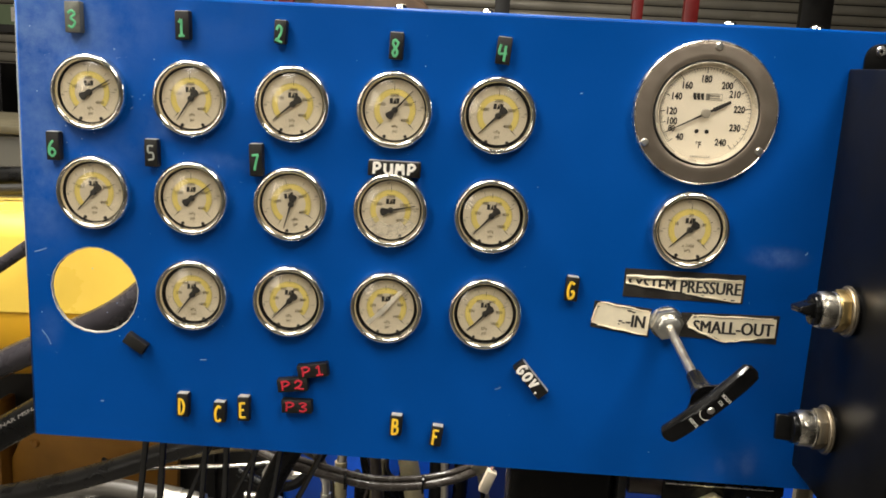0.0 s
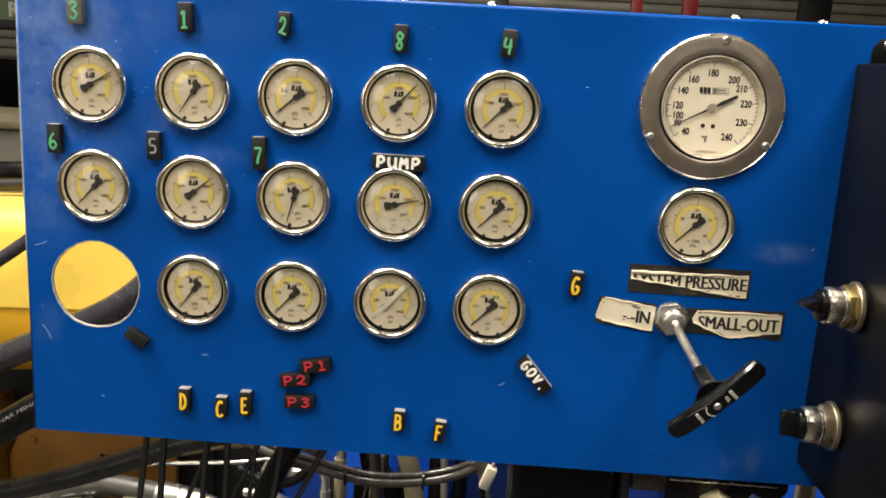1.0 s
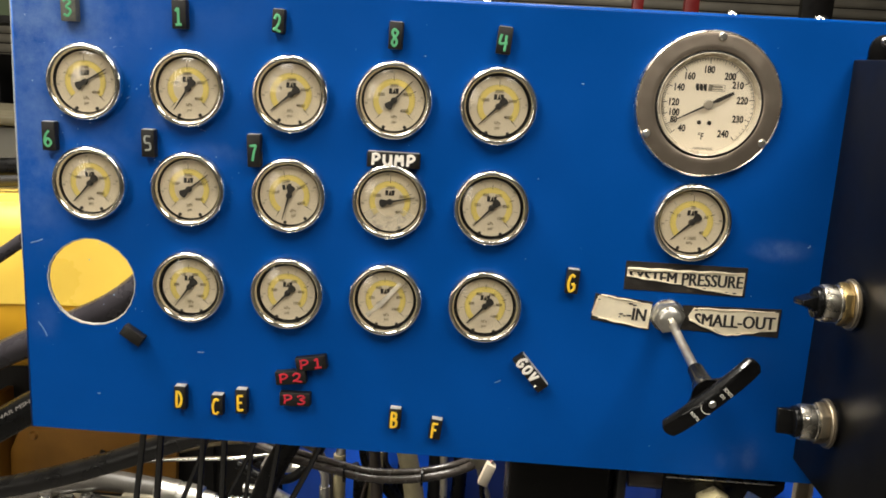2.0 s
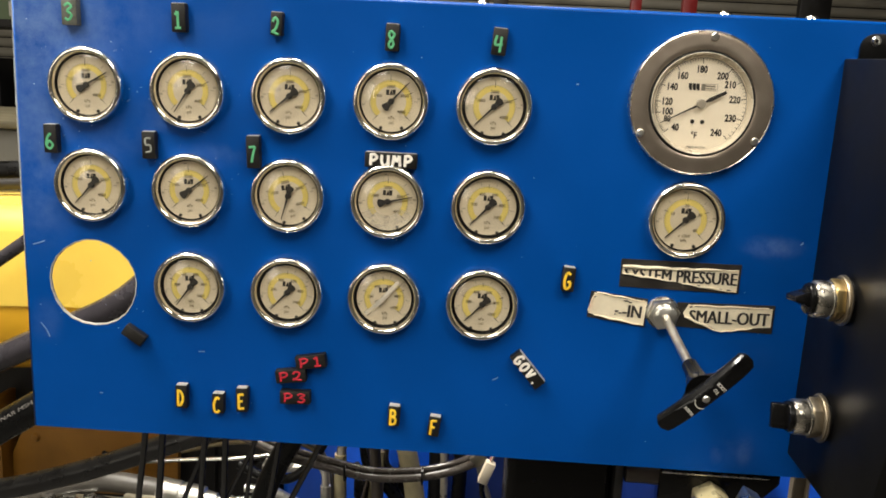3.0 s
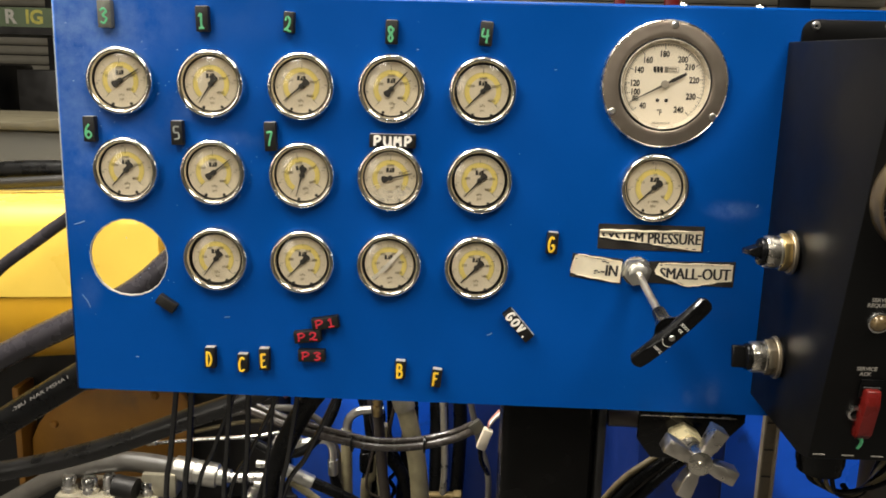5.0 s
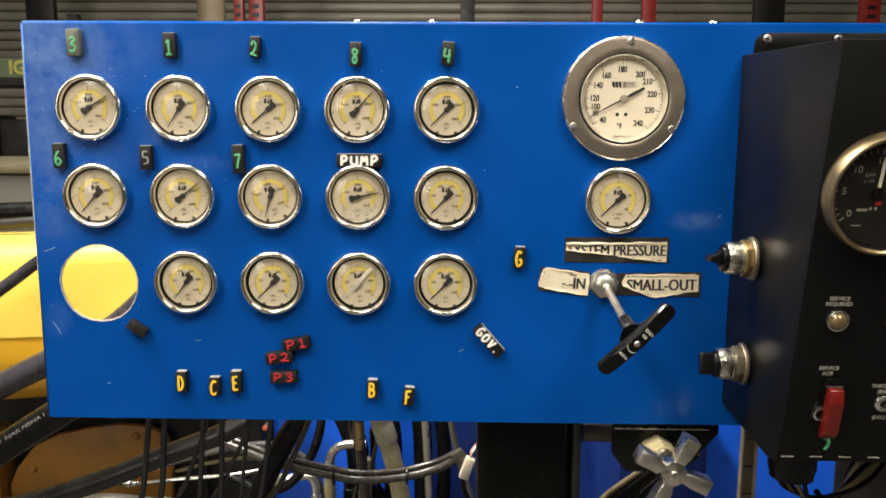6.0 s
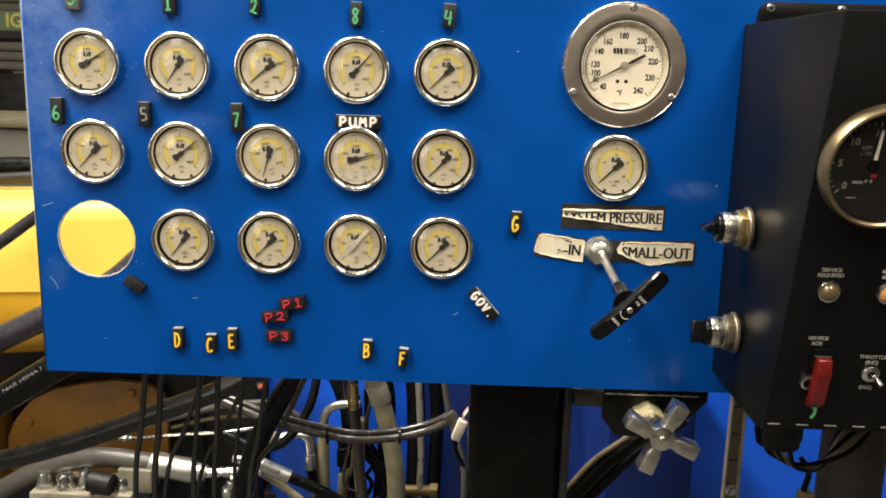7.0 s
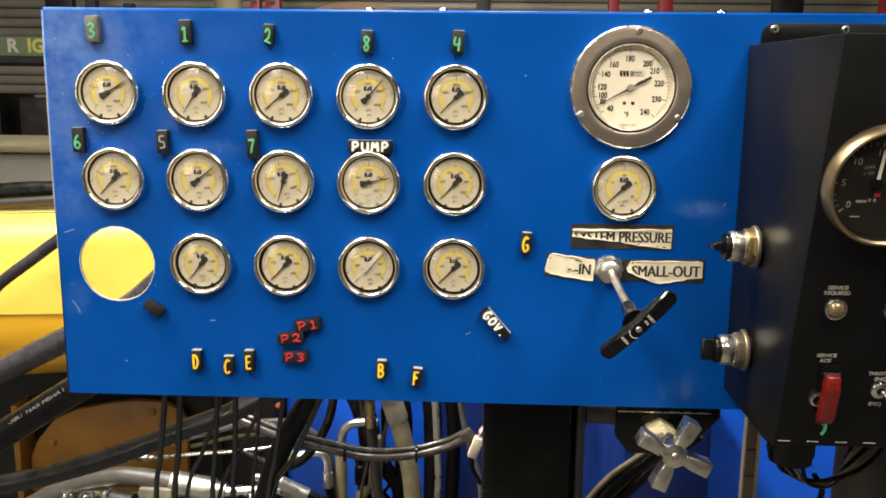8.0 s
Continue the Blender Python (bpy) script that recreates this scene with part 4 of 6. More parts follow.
# ---- the pull handle ----
NUT, GRIP = Vector((0.1722, 0.773, 1.2312)), Vector((0.1778, 0.636, 1.2075))
shaft = (GRIP - NUT).normalized()
handle = thing("pull_handle", Matrix.Translation(NUT), "black plastic T-handle on a bare steel pull rod", "handle")
part("washer", turned([(0, 0.0012), (0.0150, 0.0012), (0.0155, 0.0), (0, 0.0)], 32, pose(0, 0, 0, 90)), STEEL, handle)
b = bmesh.new()
prism(b, hexagon(0.0145, 12), 0.0012, 0.0090, pose(0, 0, 0, 90), bevel=0.0010)
lathe(b, [(0.0105, 0.009), (0.0100, 0.0150), (0.0085, 0.0162), (0.0, 0.0162)], 32, pose(0, 0, 0, 90))
part("hex_nut", b, FERRULE, handle, "bright hexagon nut")
part("rod", tube([Vector((0, -0.012, 0)), shaft * 0.06, shaft * 0.108], 0.0038, 20), CAST, handle, "bare steel rod")
# the grip's own frame: local x along the bar, z towards the viewer
lean = 46.0
gm = Matrix.Translation(GRIP - NUT) @ pose(0, 0, 0, 90 + 8, 0, 3) @ pose(0, 0, 0, 0, 0, lean)
b = bmesh.new()
sweep(b, [(-0.0410, -0.0005, -0.0045), (-0.027, 0, -0.0010), (0, 0, 0.0004), (0.027, 0, -0.0010), (0.0420, -0.0005, -0.0045)],
      lambda s: 0.0085 * (1 - 0.10 * abs(2 * s - 1) ** 3 - 0.35 * max(0, abs(2 * s - 1) - 0.9) * 10 * abs(2 * s - 1)), 20, 10, (1, 0.95, 0.85))
for v in b.verts:
    v.co.z = min(v.co.z, 0.0064 - 0.0085 * (v.co.x / 0.0475) ** 2)
bmesh.ops.recalc_face_normals(b, faces=b.faces[:])
grip = part("grip", b, BLACK_PLASTIC, handle, "glossy black plastic T-grip", m=gm)
web = prism(bmesh.new(), [(-0.0260, -0.0035), (-0.0150, -0.0085), (-0.0090, -0.0150), (-0.0066, -0.0260), (0.0066, -0.0260), (0.0090, -0.0150), (0.0150, -0.0085), (0.0250, -0.0035)], -0.0060, 0.0060, pose(0, 0, 0, 90), bevel=0.0032)
part("web", web, BLACK_PLASTIC, handle, "flared web under the grip", m=gm)
part("neck", tube([shaft * 0.096, shaft * 0.110, shaft * 0.122, shaft * 0.133], lambda s: 0.0064 + 0.0066 * s * s, 20), BLACK_PLASTIC, handle)
part("screw", turned([(0, 0.0014), (0.0022, 0.0012), (0.0030, 0.0)], 18), STEEL, grip, m=Matrix.Translation((-0.001, 0, 0.0062)))
b = bmesh.new()
for text, px in (("TURN", -0.0165), ("TO", 0.0085), ("LOCK", 0.0135)):
    lettering(b, text, 0.0026, Matrix.Translation((px, 0, 0.0066 - 0.0085 * (px / 0.0475) ** 2)) @ pose(0, 0, 0, 0, 0, 90), depth=0.0001)
for i in range(10):
    a0, a1 = radians(120 + 12 * i), radians(132 + 12 * i)
    b.faces.new([b.verts.new((-0.0040 + r * math.cos(a), r * math.sin(a), 0.0066)) for r, a in ((0.0056, a0), (0.0062, a0), (0.0062, a1), (0.0056, a1))])
part("lettering", b, WHITE_PAINT, grip, "small white lettering", smooth=0)

# ---- the black control box ----
BX0, BX1 = 0.2998, 0.640
A, B = Vector((0.300, 0.552, 1.457)), Vector((0.300, 0.618, 1.106))
control = thing("control_box", pose(0, 0, 0), "black powder-coated steel control box on the panel", "control box")
side = [(0.7715, 1.462), (0.552, 1.457), (0.618, 1.106), (0.640, 1.100), (0.7715, 1.104)]
b = bmesh.new()
left = [b.verts.new((BX0, y, z)) for y, z in side]
right = [b.verts.new((BX1, y, z)) for y, z in side]
b.faces.new(left)
b.faces.new(right[::-1])
for i in range(5):
    b.faces.new((left[i], right[i], right[(i + 1) % 5], left[(i + 1) % 5]))
bmesh.ops.recalc_face_normals(b, faces=b.faces[:])
bmesh.ops.bevel(b, geom=b.edges[:], offset=0.0016, segments=2, affect="EDGES", profile=0.5)
part("body", b, BOX_BLACK, control)
corner = [(0.0125 + 0.012 * math.cos(radians(90 + 15 * i)), 1.4835 - 0.012 + 0.012 * math.sin(radians(90 + 15 * i))) for i in range(7)]
b = prism(bmesh.new(), [(0.66 - 0.312, 1.4835)] + corner + [(0.0005, 1.4600), (0.66 - 0.312, 1.4600)], 0.0, 0.0030, Matrix.Translation((0.3110, 0, 0)) @ pose(0, FRONT, 0, 90), bevel=0.0006)
part("mounting_flange", b, BOX_BLACK, control, "black flange with a rounded corner")
for x in (0.3235, 0.3925, 0.47):
    s = part("screw", turned([(0.0012, 0.0012), (0.0018, 0.0022), (0.0034, 0.0020), (0.0044, 0.0)], 20, pose(x, FRONT - 0.003, 1.4775, 90)), STEEL, control, "round socket screw")
CF = Matrix.Translation(B) @ pose(0, 0, 0, math.degrees(math.acos(-0.1848)))


def on_box(u, v, out=0.0, turn=0.0):
    return CF @ pose(u, v, out, 0, 0, turn)


for text, u, v, size in (("SERVICE", 0.0298, 0.1531, 0.0033), ("REQUIRED", 0.0298, 0.1484, 0.0033), ("SERVICE", 0.0308, 0.0905, 0.0033), ("ACK", 0.0306, 0.0855, 0.0033),
                         ("THROTTLE", 0.0800, 0.0742, 0.0033), ("(INC)", 0.0800, 0.0690, 0.0033), ("(DEC)", 0.0795, 0.0446, 0.0031)):
    part("lettering", lettering(bmesh.new(), text, size, Matrix.Translation((u, v, 0.0004)), bold=0.00012, depth=0.0001), GREY_PRINT, control, "dim white printed word", m=CF, smooth=0)
for v0, w in ((0.1516, 0.009), (0.1468, 0.008)):
    part("text_bar", bar(bmesh.new(), 0.0795 - w, 0.0795 + w, v0, v0 + 0.0030, 0.0005), GREY_PRINT, control, m=CF, smooth=0)
for i in range(9):
    part("slot_mark", solid(0.0030 + 0.0247 * i, 0.0133 + 0.0247 * i, 0.0042, 0.0052, 0.0, 0.0005), GREY_PRINT, control, m=CF)
b = bmesh.new()
sweep(b, [(0.0380, 0.0240, 0.0006), (0.0408, 0.0215, 0.0006), (0.0410, 0.0165, 0.0006), (0.0390, 0.0122, 0.0006)], 0.0016, 8, 5, (1, 1, 0.25))
part("green_mark", b, GREEN_PAINT, control, "dab of green marker paint", m=CF)

# the tachometer
tc = thing("tachometer", on_box(0.0492, 0.2422), "round black engine speed dial with a gold rim", "gauge")
part("rim", turned([(0.0425, 0.0), (0.0478, 0.0), (0.0482, 0.004), (0.0478, 0.0118), (0.0464, 0.0146), (0.0448, 0.0150), (0.0434, 0.0138), (0.0428, 0.0110)], 80, closed=True), GOLD_RIM, tc, "brushed gold-toned rim")
d = part("dial", turned([(0, 0.0030), (0.0435, 0.0030), (0.0435, 0.0005), (0, 0.0005)], 64), BLACK_CASE, tc, "matt black dial")
b = bmesh.new()
for i in range(31):
    a = 222 - 264 * i / 30
    tick(b, a, 0.0312 if i % 5 else 0.0298, 0.0342, 0.0008 if i % 5 else 0.0013, 0.0033)
    if i % 5 == 0:
        lettering(b, str(i), 0.0056, Matrix.Translation((0.0252 * math.cos(radians(a)), 0.0252 * math.sin(radians(a)), 0.0033)), bold=0.0001, depth=0.00005)
lettering(b, "RPM", 0.0030, Matrix.Translation((-0.0075, 0.0135, 0.0033)) @ pose(0, 0, 0, 0, 0, 4), depth=0.00005)
lettering(b, "x 100", 0.0026, Matrix.Translation((-0.0075, 0.0090, 0.0033)) @ pose(0, 0, 0, 0, 0, 4), depth=0.00005)
bar(b, -0.0135, -0.0050, -0.0150, -0.0128, 0.0033)
for x in (-0.0030, 0.0010):
    bar(b, x - 0.001, x + 0.001, -0.0140, -0.0115, 0.0033)
bar(b, -0.016, -0.008, -0.0270, -0.0260, 0.0033)
DIAL_SHIFT = Matrix.Translation((-0.0068, 0.0004, 0))
part("print", b, GREY_PRINT, d, m=DIAL_SHIFT, smooth=0)
part("red_mark", bar(bmesh.new(), 0.0, 0.0045, -0.0100, -0.0070, 0.0034), RED_PAINT, d, m=DIAL_SHIFT)
b = bmesh.new()
prism(b, [(-0.004, -0.0014), (0.0265, -0.0011), (0.0280, 0), (0.0265, 0.0011), (-0.004, 0.0014)], 0.0042, 0.0048)
part("inner_wall", turned([(0.0431, 0.0128), (0.0416, 0.0030)], 64), BLACK_PLASTIC, tc)
part("needle", b, WHITE_PAINT, tc, "white pointer", m=DIAL_SHIFT @ pose(0, 0, 0, 0, 0, 87))
part("hub", turned([(0, 0.0062), (0.0040, 0.0060), (0.0050, 0.0040)], 24), BLACK_PLASTIC, tc, m=DIAL_SHIFT)
lens = part("lens", turned([(0, 0.0130), (0.02, 0.0128), (0.0430, 0.0124)], 48), CLEAR_GLASS, tc, smooth=80)
lens.visible_shadow = False


def lamp_button(u, v, lens_mat, label):
    t = thing("indicator_lamp", on_box(u, v), label, "lamp", "indicator lamps")
    part("collar", turned([(0.0072, 0.0), (0.0092, 0.0), (0.0094, 0.0020), (0.0088, 0.0034), (0.0076, 0.0036)], 32, closed=True), STEEL, t)
    part("lens", turned([(0, 0.0082), (0.003, 0.0079), (0.0055, 0.0066), (0.0074, 0.0040), (0.0078, 0.0020)], 32), lens_mat, t)


lamp_button(0.0302, 0.1342, CLEAR_LENS, "small pale domed warning lamp in a steel collar")
lamp_button(0.0790, 0.1342, AMBER, "small amber domed warning lamp in a steel collar")

guard = thing("guarded_switch", on_box(0.0372, 0.0518), "toggle switch under a red plastic safety guard", "switch")
part("plate", solid(-0.0095, 0.0085, 0.0120, 0.0300, 0.0, 0.0030, bevel=0.0006), BLACK_PLASTIC, guard, "black hinge plate")
b = prism(bmesh.new(), [(-0.024, 0.0), (-0.024, 0.008), (-0.018, 0.0125), (0.012, 0.0140), (0.0235, 0.0105), (0.0235, 0.003)], -0.0058, 0.0062, pose(0, 0, 0, 90, 0, 90), bevel=0.0012)
part("guard", b, RED_PLASTIC, guard, "red plastic guard", m=pose(-0.0015, 0, 0.0005))
part("hinge_pin", tube([(-0.0085, 0.0235, 0.005), (0.0055, 0.0235, 0.005)], 0.0011), DARK_IRON, guard)
part("collar", turned([(0.0045, 0), (0.0062, 0), (0.0062, 0.004), (0.0045, 0.0045)], 24, pose(-0.0085, -0.003, 0), closed=True), STEEL, guard)

tog = thing("toggle_switch", on_box(0.0808, 0.0585), "small chrome toggle switch in a round nut", "switch")
part("nut", turned([(0.0035, 0.0), (0.0075, 0.0), (0.0075, 0.0022), (0.0062, 0.0034), (0.0036, 0.0036)], 24, closed=True), STEEL, tog)
part("lever", tube([(0, 0, 0.0), (0.002, -0.001, 0.008), (0.0040, -0.0040, 0.0140)], lambda s: 0.0014 + 0.0012 * s, 12), CHROME, tog)


def selector(y, z, turn, label):
    """A rotary selector in a stepped metal collar, on the box's side."""
    t = thing("selector_switch", pose(0.2996, y, z, 0, -90, 0), label, "switch", "selector switches on the box side")
    bright = z > 1.2
    part("gasket", turned([(0.006, 0.0), (0.0188, 0.0), (0.0188, 0.0026), (0.006, 0.0026)], 40, closed=True), RUBBER, t, "black rubber gasket")
    part("washer", turned([(0.006, 0.0027), (0.0205, 0.0027), (0.0207, 0.0038), (0.0192, 0.0042), (0.0196, 0.0052), (0.0190, 0.0060), (0.006, 0.0060)], 40, closed=True), DULL_WASHER, t, "ribbed steel washer")
    part("hex_nut", prism(bmesh.new(), hexagon(0.0176, 10), 0.0060, 0.0136, bevel=0.0010), BRASS if bright else DULL_WASHER, t, "worn hexagon nut")
    part("collar", turned([(0.0152, 0.0136), (0.0153, 0.0150), (0.0147, 0.0156), (0.0150, 0.0170), (0.0150, 0.0250), (0.0142, 0.0272), (0.0118, 0.0277), (0.0, 0.0277)], 40), SATIN, t, "turned metal collar")
    k = part("knob", turned([(0.0128, 0.0274), (0.0130, 0.0300), (0.0122, 0.0318), (0.0100, 0.0326), (0.0, 0.0328)], 40), BLACK_PLASTIC, t, "black winged knob")
    b = prism(bmesh.new(), [(-0.0104, -0.0060), (0.0104, -0.0064), (0.0110, 0.0), (0.0104, 0.0064), (-0.0104, 0.0060)], 0.0322, 0.0440, bevel=0.0009)
    for v in b.verts:
        v.co.y *= 1 - 0.66 * max(0.0, (v.co.z - 0.033) / 0.011)
    part("wing", b, BLACK_PLASTIC, k, m=pose(0, 0, 0, 0, 0, turn))
    for i in range(3):
        part("rib", solid(-0.0006, 0.0006, -0.0062, 0.0062, 0.0326, 0.0352, bevel=0.0003), BLACK_PLASTIC, k, m=pose(0, 0, 0, 0, 0, turn) @ Matrix.Translation((0.0066 * (i - 1), 0, 0)))
    return t


selector(0.7000, 1.2705, 97, "black rotary selector in a bright collar, turned level")
selector(0.7080, 1.1660, 10, "black rotary selector in a worn steel collar, turned upright")

# connector, harness and post below the box
plug = thing("harness_connector", pose(0.3480, 0.700, 1.056), "black round connector with brown cables under the box", "connector")
part("shell", turned([(0, 0.046), (0.022, 0.046), (0.0225, 0.010), (0.0205, 0.004), (0.0205, 0.0), (0, 0)], 32), BLACK_PLASTIC, plug)
for i in range(5):
    s = 0.006 * i
    part("wire", tube([(-0.014 + s, 0.004 * math.sin(i), 0.004), (-0.004 + s, 0.0, -0.012 - 0.003 * i), (0.030 + s, 0.004 * i, -0.022 - 0.002 * i), (0.075, 0.006 * i, -0.004 + 0.004 * i), (0.12, 0.03, 0.03)], 0.0024, 8), OLD_LEAD if i % 2 else RUBBER, plug)
part("lead", tube([(0.030, 0.01, -0.020), (0.040, 0.012, -0.036), (0.037, 0.012, -0.056)], 0.0030, 8), RUBBER, plug)
part("plug", solid(0.032, 0.046, 0.004, 0.018, -0.094, -0.056, bevel=0.002), OLD_LEAD, plug, "tan cable plug")
post = thing("support_post", pose(0.475, 0.80, 0.0), "dark round steel post under the control box", "post")
part("tube", turned([(0, 1.15), (0.034, 1.15), (0.034, 0.0), (0, 0.0)], 32), BROWN_HOSE, post)
part("base_plate", solid(-0.07, 0.07, -0.07, 0.07, 0, 0.012, bevel=0.002), DARK_IRON, post)

# ---- frame, bracket and valve below the panel ----
col = thing("support_column", pose(0.1005, 0.86, 0), "black square steel column carrying the gauge panel", "column")
part("tube", solid(-0.0555, 0.0500, -0.045, 0.045, 0, 1.30, bevel=0.010, segments=4), GLOSS_BLACK, col)
part("angle", solid(0.0510, 0.0600, -0.050, 0.040, 0, 1.30, bevel=0.002), DARK_IRON, col, "narrow angle bar along one edge")
part("foot", solid(-0.11, 0.11, -0.11, 0.11, 0, 0.015, bevel=0.002), DARK_IRON, col)

valve = thing("needle_valve", pose(0.2370, 0.790, 1.0485), "steel needle valve with a four-lobed handle under the panel", "valve")
b = prism(bmesh.new(), [(-0.046, 0.0350), (-0.046, -0.010), (-0.030, -0.030), (0.030, -0.030), (0.050, -0.006), (0.068, 0.014), (0.068, 0.0350)], -0.006, 0.0, pose(0, 0, 0, 90), bevel=0.0008)
part("bracket", b, GLOSS_BLACK, valve, "black steel bracket plate")
part("lip", solid(-0.045, 0.057, -0.003, 0.0004, 0.0194, 0.0208, bevel=0.0004), STEEL, valve, "bright worn lip of the bracket")
b = bmesh.new()
prism(b, hexagon(0.0180, 30), 0.0, 0.031, pose(0.001, 0, -0.0040, 90), bevel=0.0015)
part("hex_nut", b, VALVE_NUT, valve, "pale brass hexagon nut")
STEM = Vector((0.002, -0.068, 0.000))
part("stem", tube([(0.001, -0.02, -0.003), (0.0015, -0.050, -0.001), STEM], 0.0125, 24), CAST, valve)
hm = Matrix.Translation(STEM) @ pose(0, 0, 0, 90)
h = part("hub", turned([(0, 0.0100), (0.0036, 0.0098), (0.0042, 0.0070), (0.0080, 0.0062), (0.0125, 0.0056), (0.0135, 0.0030), (0.0135, -0.0110), (0.0110, -0.0240), (0, -0.0240)], 32), SATIN, valve, "dull bronze-tinted hub", m=hm)
for a in (62, 152, 248, 337):
    b = prism(bmesh.new(), [(0.0080, -0.0062), (0.0150, -0.0058), (0.0190, -0.0074), (0.0400, -0.0082), (0.0400, 0.0082), (0.0190, 0.0074), (0.0150, 0.0058), (0.0080, 0.0062)], -0.0110, 0.0062, bevel=0.0018)
    for v in b.verts:
        v.co.z *= 0.85 + 0.4 * (v.co.x - 0.008) / 0.032
    part("lobe", b, CAST, h, "blunt cast lobe", m=pose(0, 0, 0, 0, 0, a))
for i, (dx, dz, r, mat) in enumerate(((0, 0.005, 0.0045, OLD_LEAD), (0.004, -0.004, 0.0055, BROWN_HOSE), (0.010, -0.014, 0.0055, BROWN_HOSE), (0.020, -0.026, 0.0026, OLD_LEAD), (0.014, -0.024, 0.0090, RUBBER), (0.004, -0.008, 0.0080, RUBBER))):
    solo("valve_lead", tube([(0.315 + dx, 0.95, 1.00 + dz), (0.262 + dx, 0.95, 0.948 + dz * 0.6), (0.216 + dx, 0.95, 0.908 + dz), (0.180 + dx, 0.95, 0.862 + dz), (0.13 + dx, 0.97, 0.78 + dz), (0.10 + dx, 1.05, 0.45)], r), mat, "dusty thin lead running down from the valve", "hose", group="valve leads")
part("pipe", tube([(-0.035, 0.025, 0.004), (-0.055, 0.025, 0.005), (-0.075, 0.025, 0.005)], 0.0105), BROWN_HOSE, valve, "rusty pipe stub behind the bracket")

# ---- blue tank with its sight strip ----
tank = thing("oil_tank", pose(0, 0, 0), "blue painted steel oil tank behind the panel", "tank")
part("shell", solid(-0.42, 1.30, 1.80, 2.40, 0.10, 1.10, bevel=0.02, segments=3), BLUE_TANK, tank)
part("skid", solid(-0.30, 1.26, 1.84, 2.36, 0.0, 0.098), DARK_IRON, tank)
# two added navy solids stand in for shade on the tank
part("shade_plate", solid(-0.055, 0.255, 1.72, 1.79, 0.10, 1.05, bevel=0.008), SHADE_NAVY, tank, "navy plate added where the tank lies in shade")
part("shade_bay", solid(0.262, 0.395, 1.10, 1.79, 0.0, 0.985, bevel=0.01), SHADE_NAVY, tank, "navy upright added for the shaded stretch of the tank")
part("gusset", solid(0.44, 1.20, 1.30, 1.79, 0.0, 1.02, bevel=0.01), BLUE_TANK, tank, "blue cabinet front")
strip = thing("level_strip", pose(0.424, 1.02, 0.0), "slotted steel channel strip standing in front of the tank", "channel")
part("web", solid(-0.008, 0.008, 0.004, 0.007, 0.0, 1.06), DULL_WASHER, strip)
part("lip", solid(-0.0105, -0.008, -0.004, 0.007, 0.0, 1.06), STRIP, strip)
part("lip", solid(0.008, 0.0105, -0.004, 0.007, 0.0, 1.06), STRIP, strip)
for z in (0.845, 0.885, 0.925, 0.965):
    part("notch", solid(-0.0075, 0.0075, 0.002, 0.0038, z, z + 0.0015), INK, strip)
part("bolt", turned([(0, 0.008), (0.008, 0.006), (0.009, 0)], 16, pose(0, 0.004, 0.842, 90)), STEEL, strip)

# ---- gauge lines hanging behind the panel ----
LINES = (  # where each one leaves the panel's edge, and where it passes 15 cm lower: x, x
    (-0.328, -0.347), (-0.312, -0.326), (-0.264, -0.316), (-0.266, -0.278), (-0.246, -0.255), (-0.218, -0.233), (-0.189, -0.212), (-0.147, -0.214), (-0.214, -0.277))
for i, (xa, xb) in enumerate(LINES):
    sway, deep = 0.0010 * math.sin(2.1 * i), 0.820 + 0.006 * (i % 3)
    line = [(xa - 1.2 * (xb - xa), deep - 0.005, 1.25), (xa, deep, 1.057), ((xa + xb) / 2 + sway, deep + 0.002, 0.985), (xb, deep + 0.004, 0.910), (xb + 0.8 * (xb - xa), deep + 0.02, 0.60)]
    solo("gauge_line", tube(line, (0.0033, 0.0036, 0.0027, 0.0031, 0.0034, 0.0024, 0.0030, 0.0030, 0.0026)[i], 12), GLOSS_LINE, "thin black gauge line hanging behind the panel", "hose", group="gauge lines")

# ---- hydraulic hoses and fittings ----


def hose(points, r, mat, label, name="hydraulic_hose", category="hose", n=18):
    return solo(name, tube(points, r, n), mat, label, category, group="hydraulic hoses" if category == "hose" else "")


hose([(-1.30, 1.42, 0.62), (-1.02, 1.40, 0.80), (-0.873, 1.4, 0.879), (-0.807, 1.4, 0.915), (-0.741, 1.4, 0.948), (-0.624, 1.4, 1.008), (-0.548, 1.4, 1.070), (-0.46, 1.42, 1.16), (-0.34, 1.5, 1.30)], 0.0245, SMOOTH_HOSE, "thick grey hydraulic hose slanting past the machine")
hose([(-1.25, 1.45, 0.80), (-0.95, 1.42, 0.985), (-0.857, 1.4, 1.057), (-0.799, 1.4, 1.099), (-0.742, 1.4, 1.140), (-0.66, 1.4, 1.195), (-0.5, 1.5, 1.28)], 0.0115, SMOOTH_HOSE, "thin black hydraulic hose slanting past the machine")
msha = thing("hydraulic_hose", pose(0, 0, 0), "thick black hydraulic hose with white printed lettering", "hose", "hydraulic hoses")
HOSE_A, HOSE_B = Vector((-0.764, 1.2, 0.836)), Vector((-0.581, 1.2, 0.952))
part("hose", tube([(-1.15, 1.25, 0.62), (-0.90, 1.2, 0.750), HOSE_A, (-0.702, 1.2, 0.876), (-0.641, 1.2, 0.915), HOSE_B, (-0.42, 1.25, 1.05), (-0.25, 1.4, 1.25)], 0.0240, 24), RUBBER, msha)
along = math.degrees(math.atan2(HOSE_B.z - HOSE_A.z, HOSE_B.x - HOSE_A.x))
b = bmesh.new()
mid = HOSE_A.lerp(HOSE_B, 0.45)
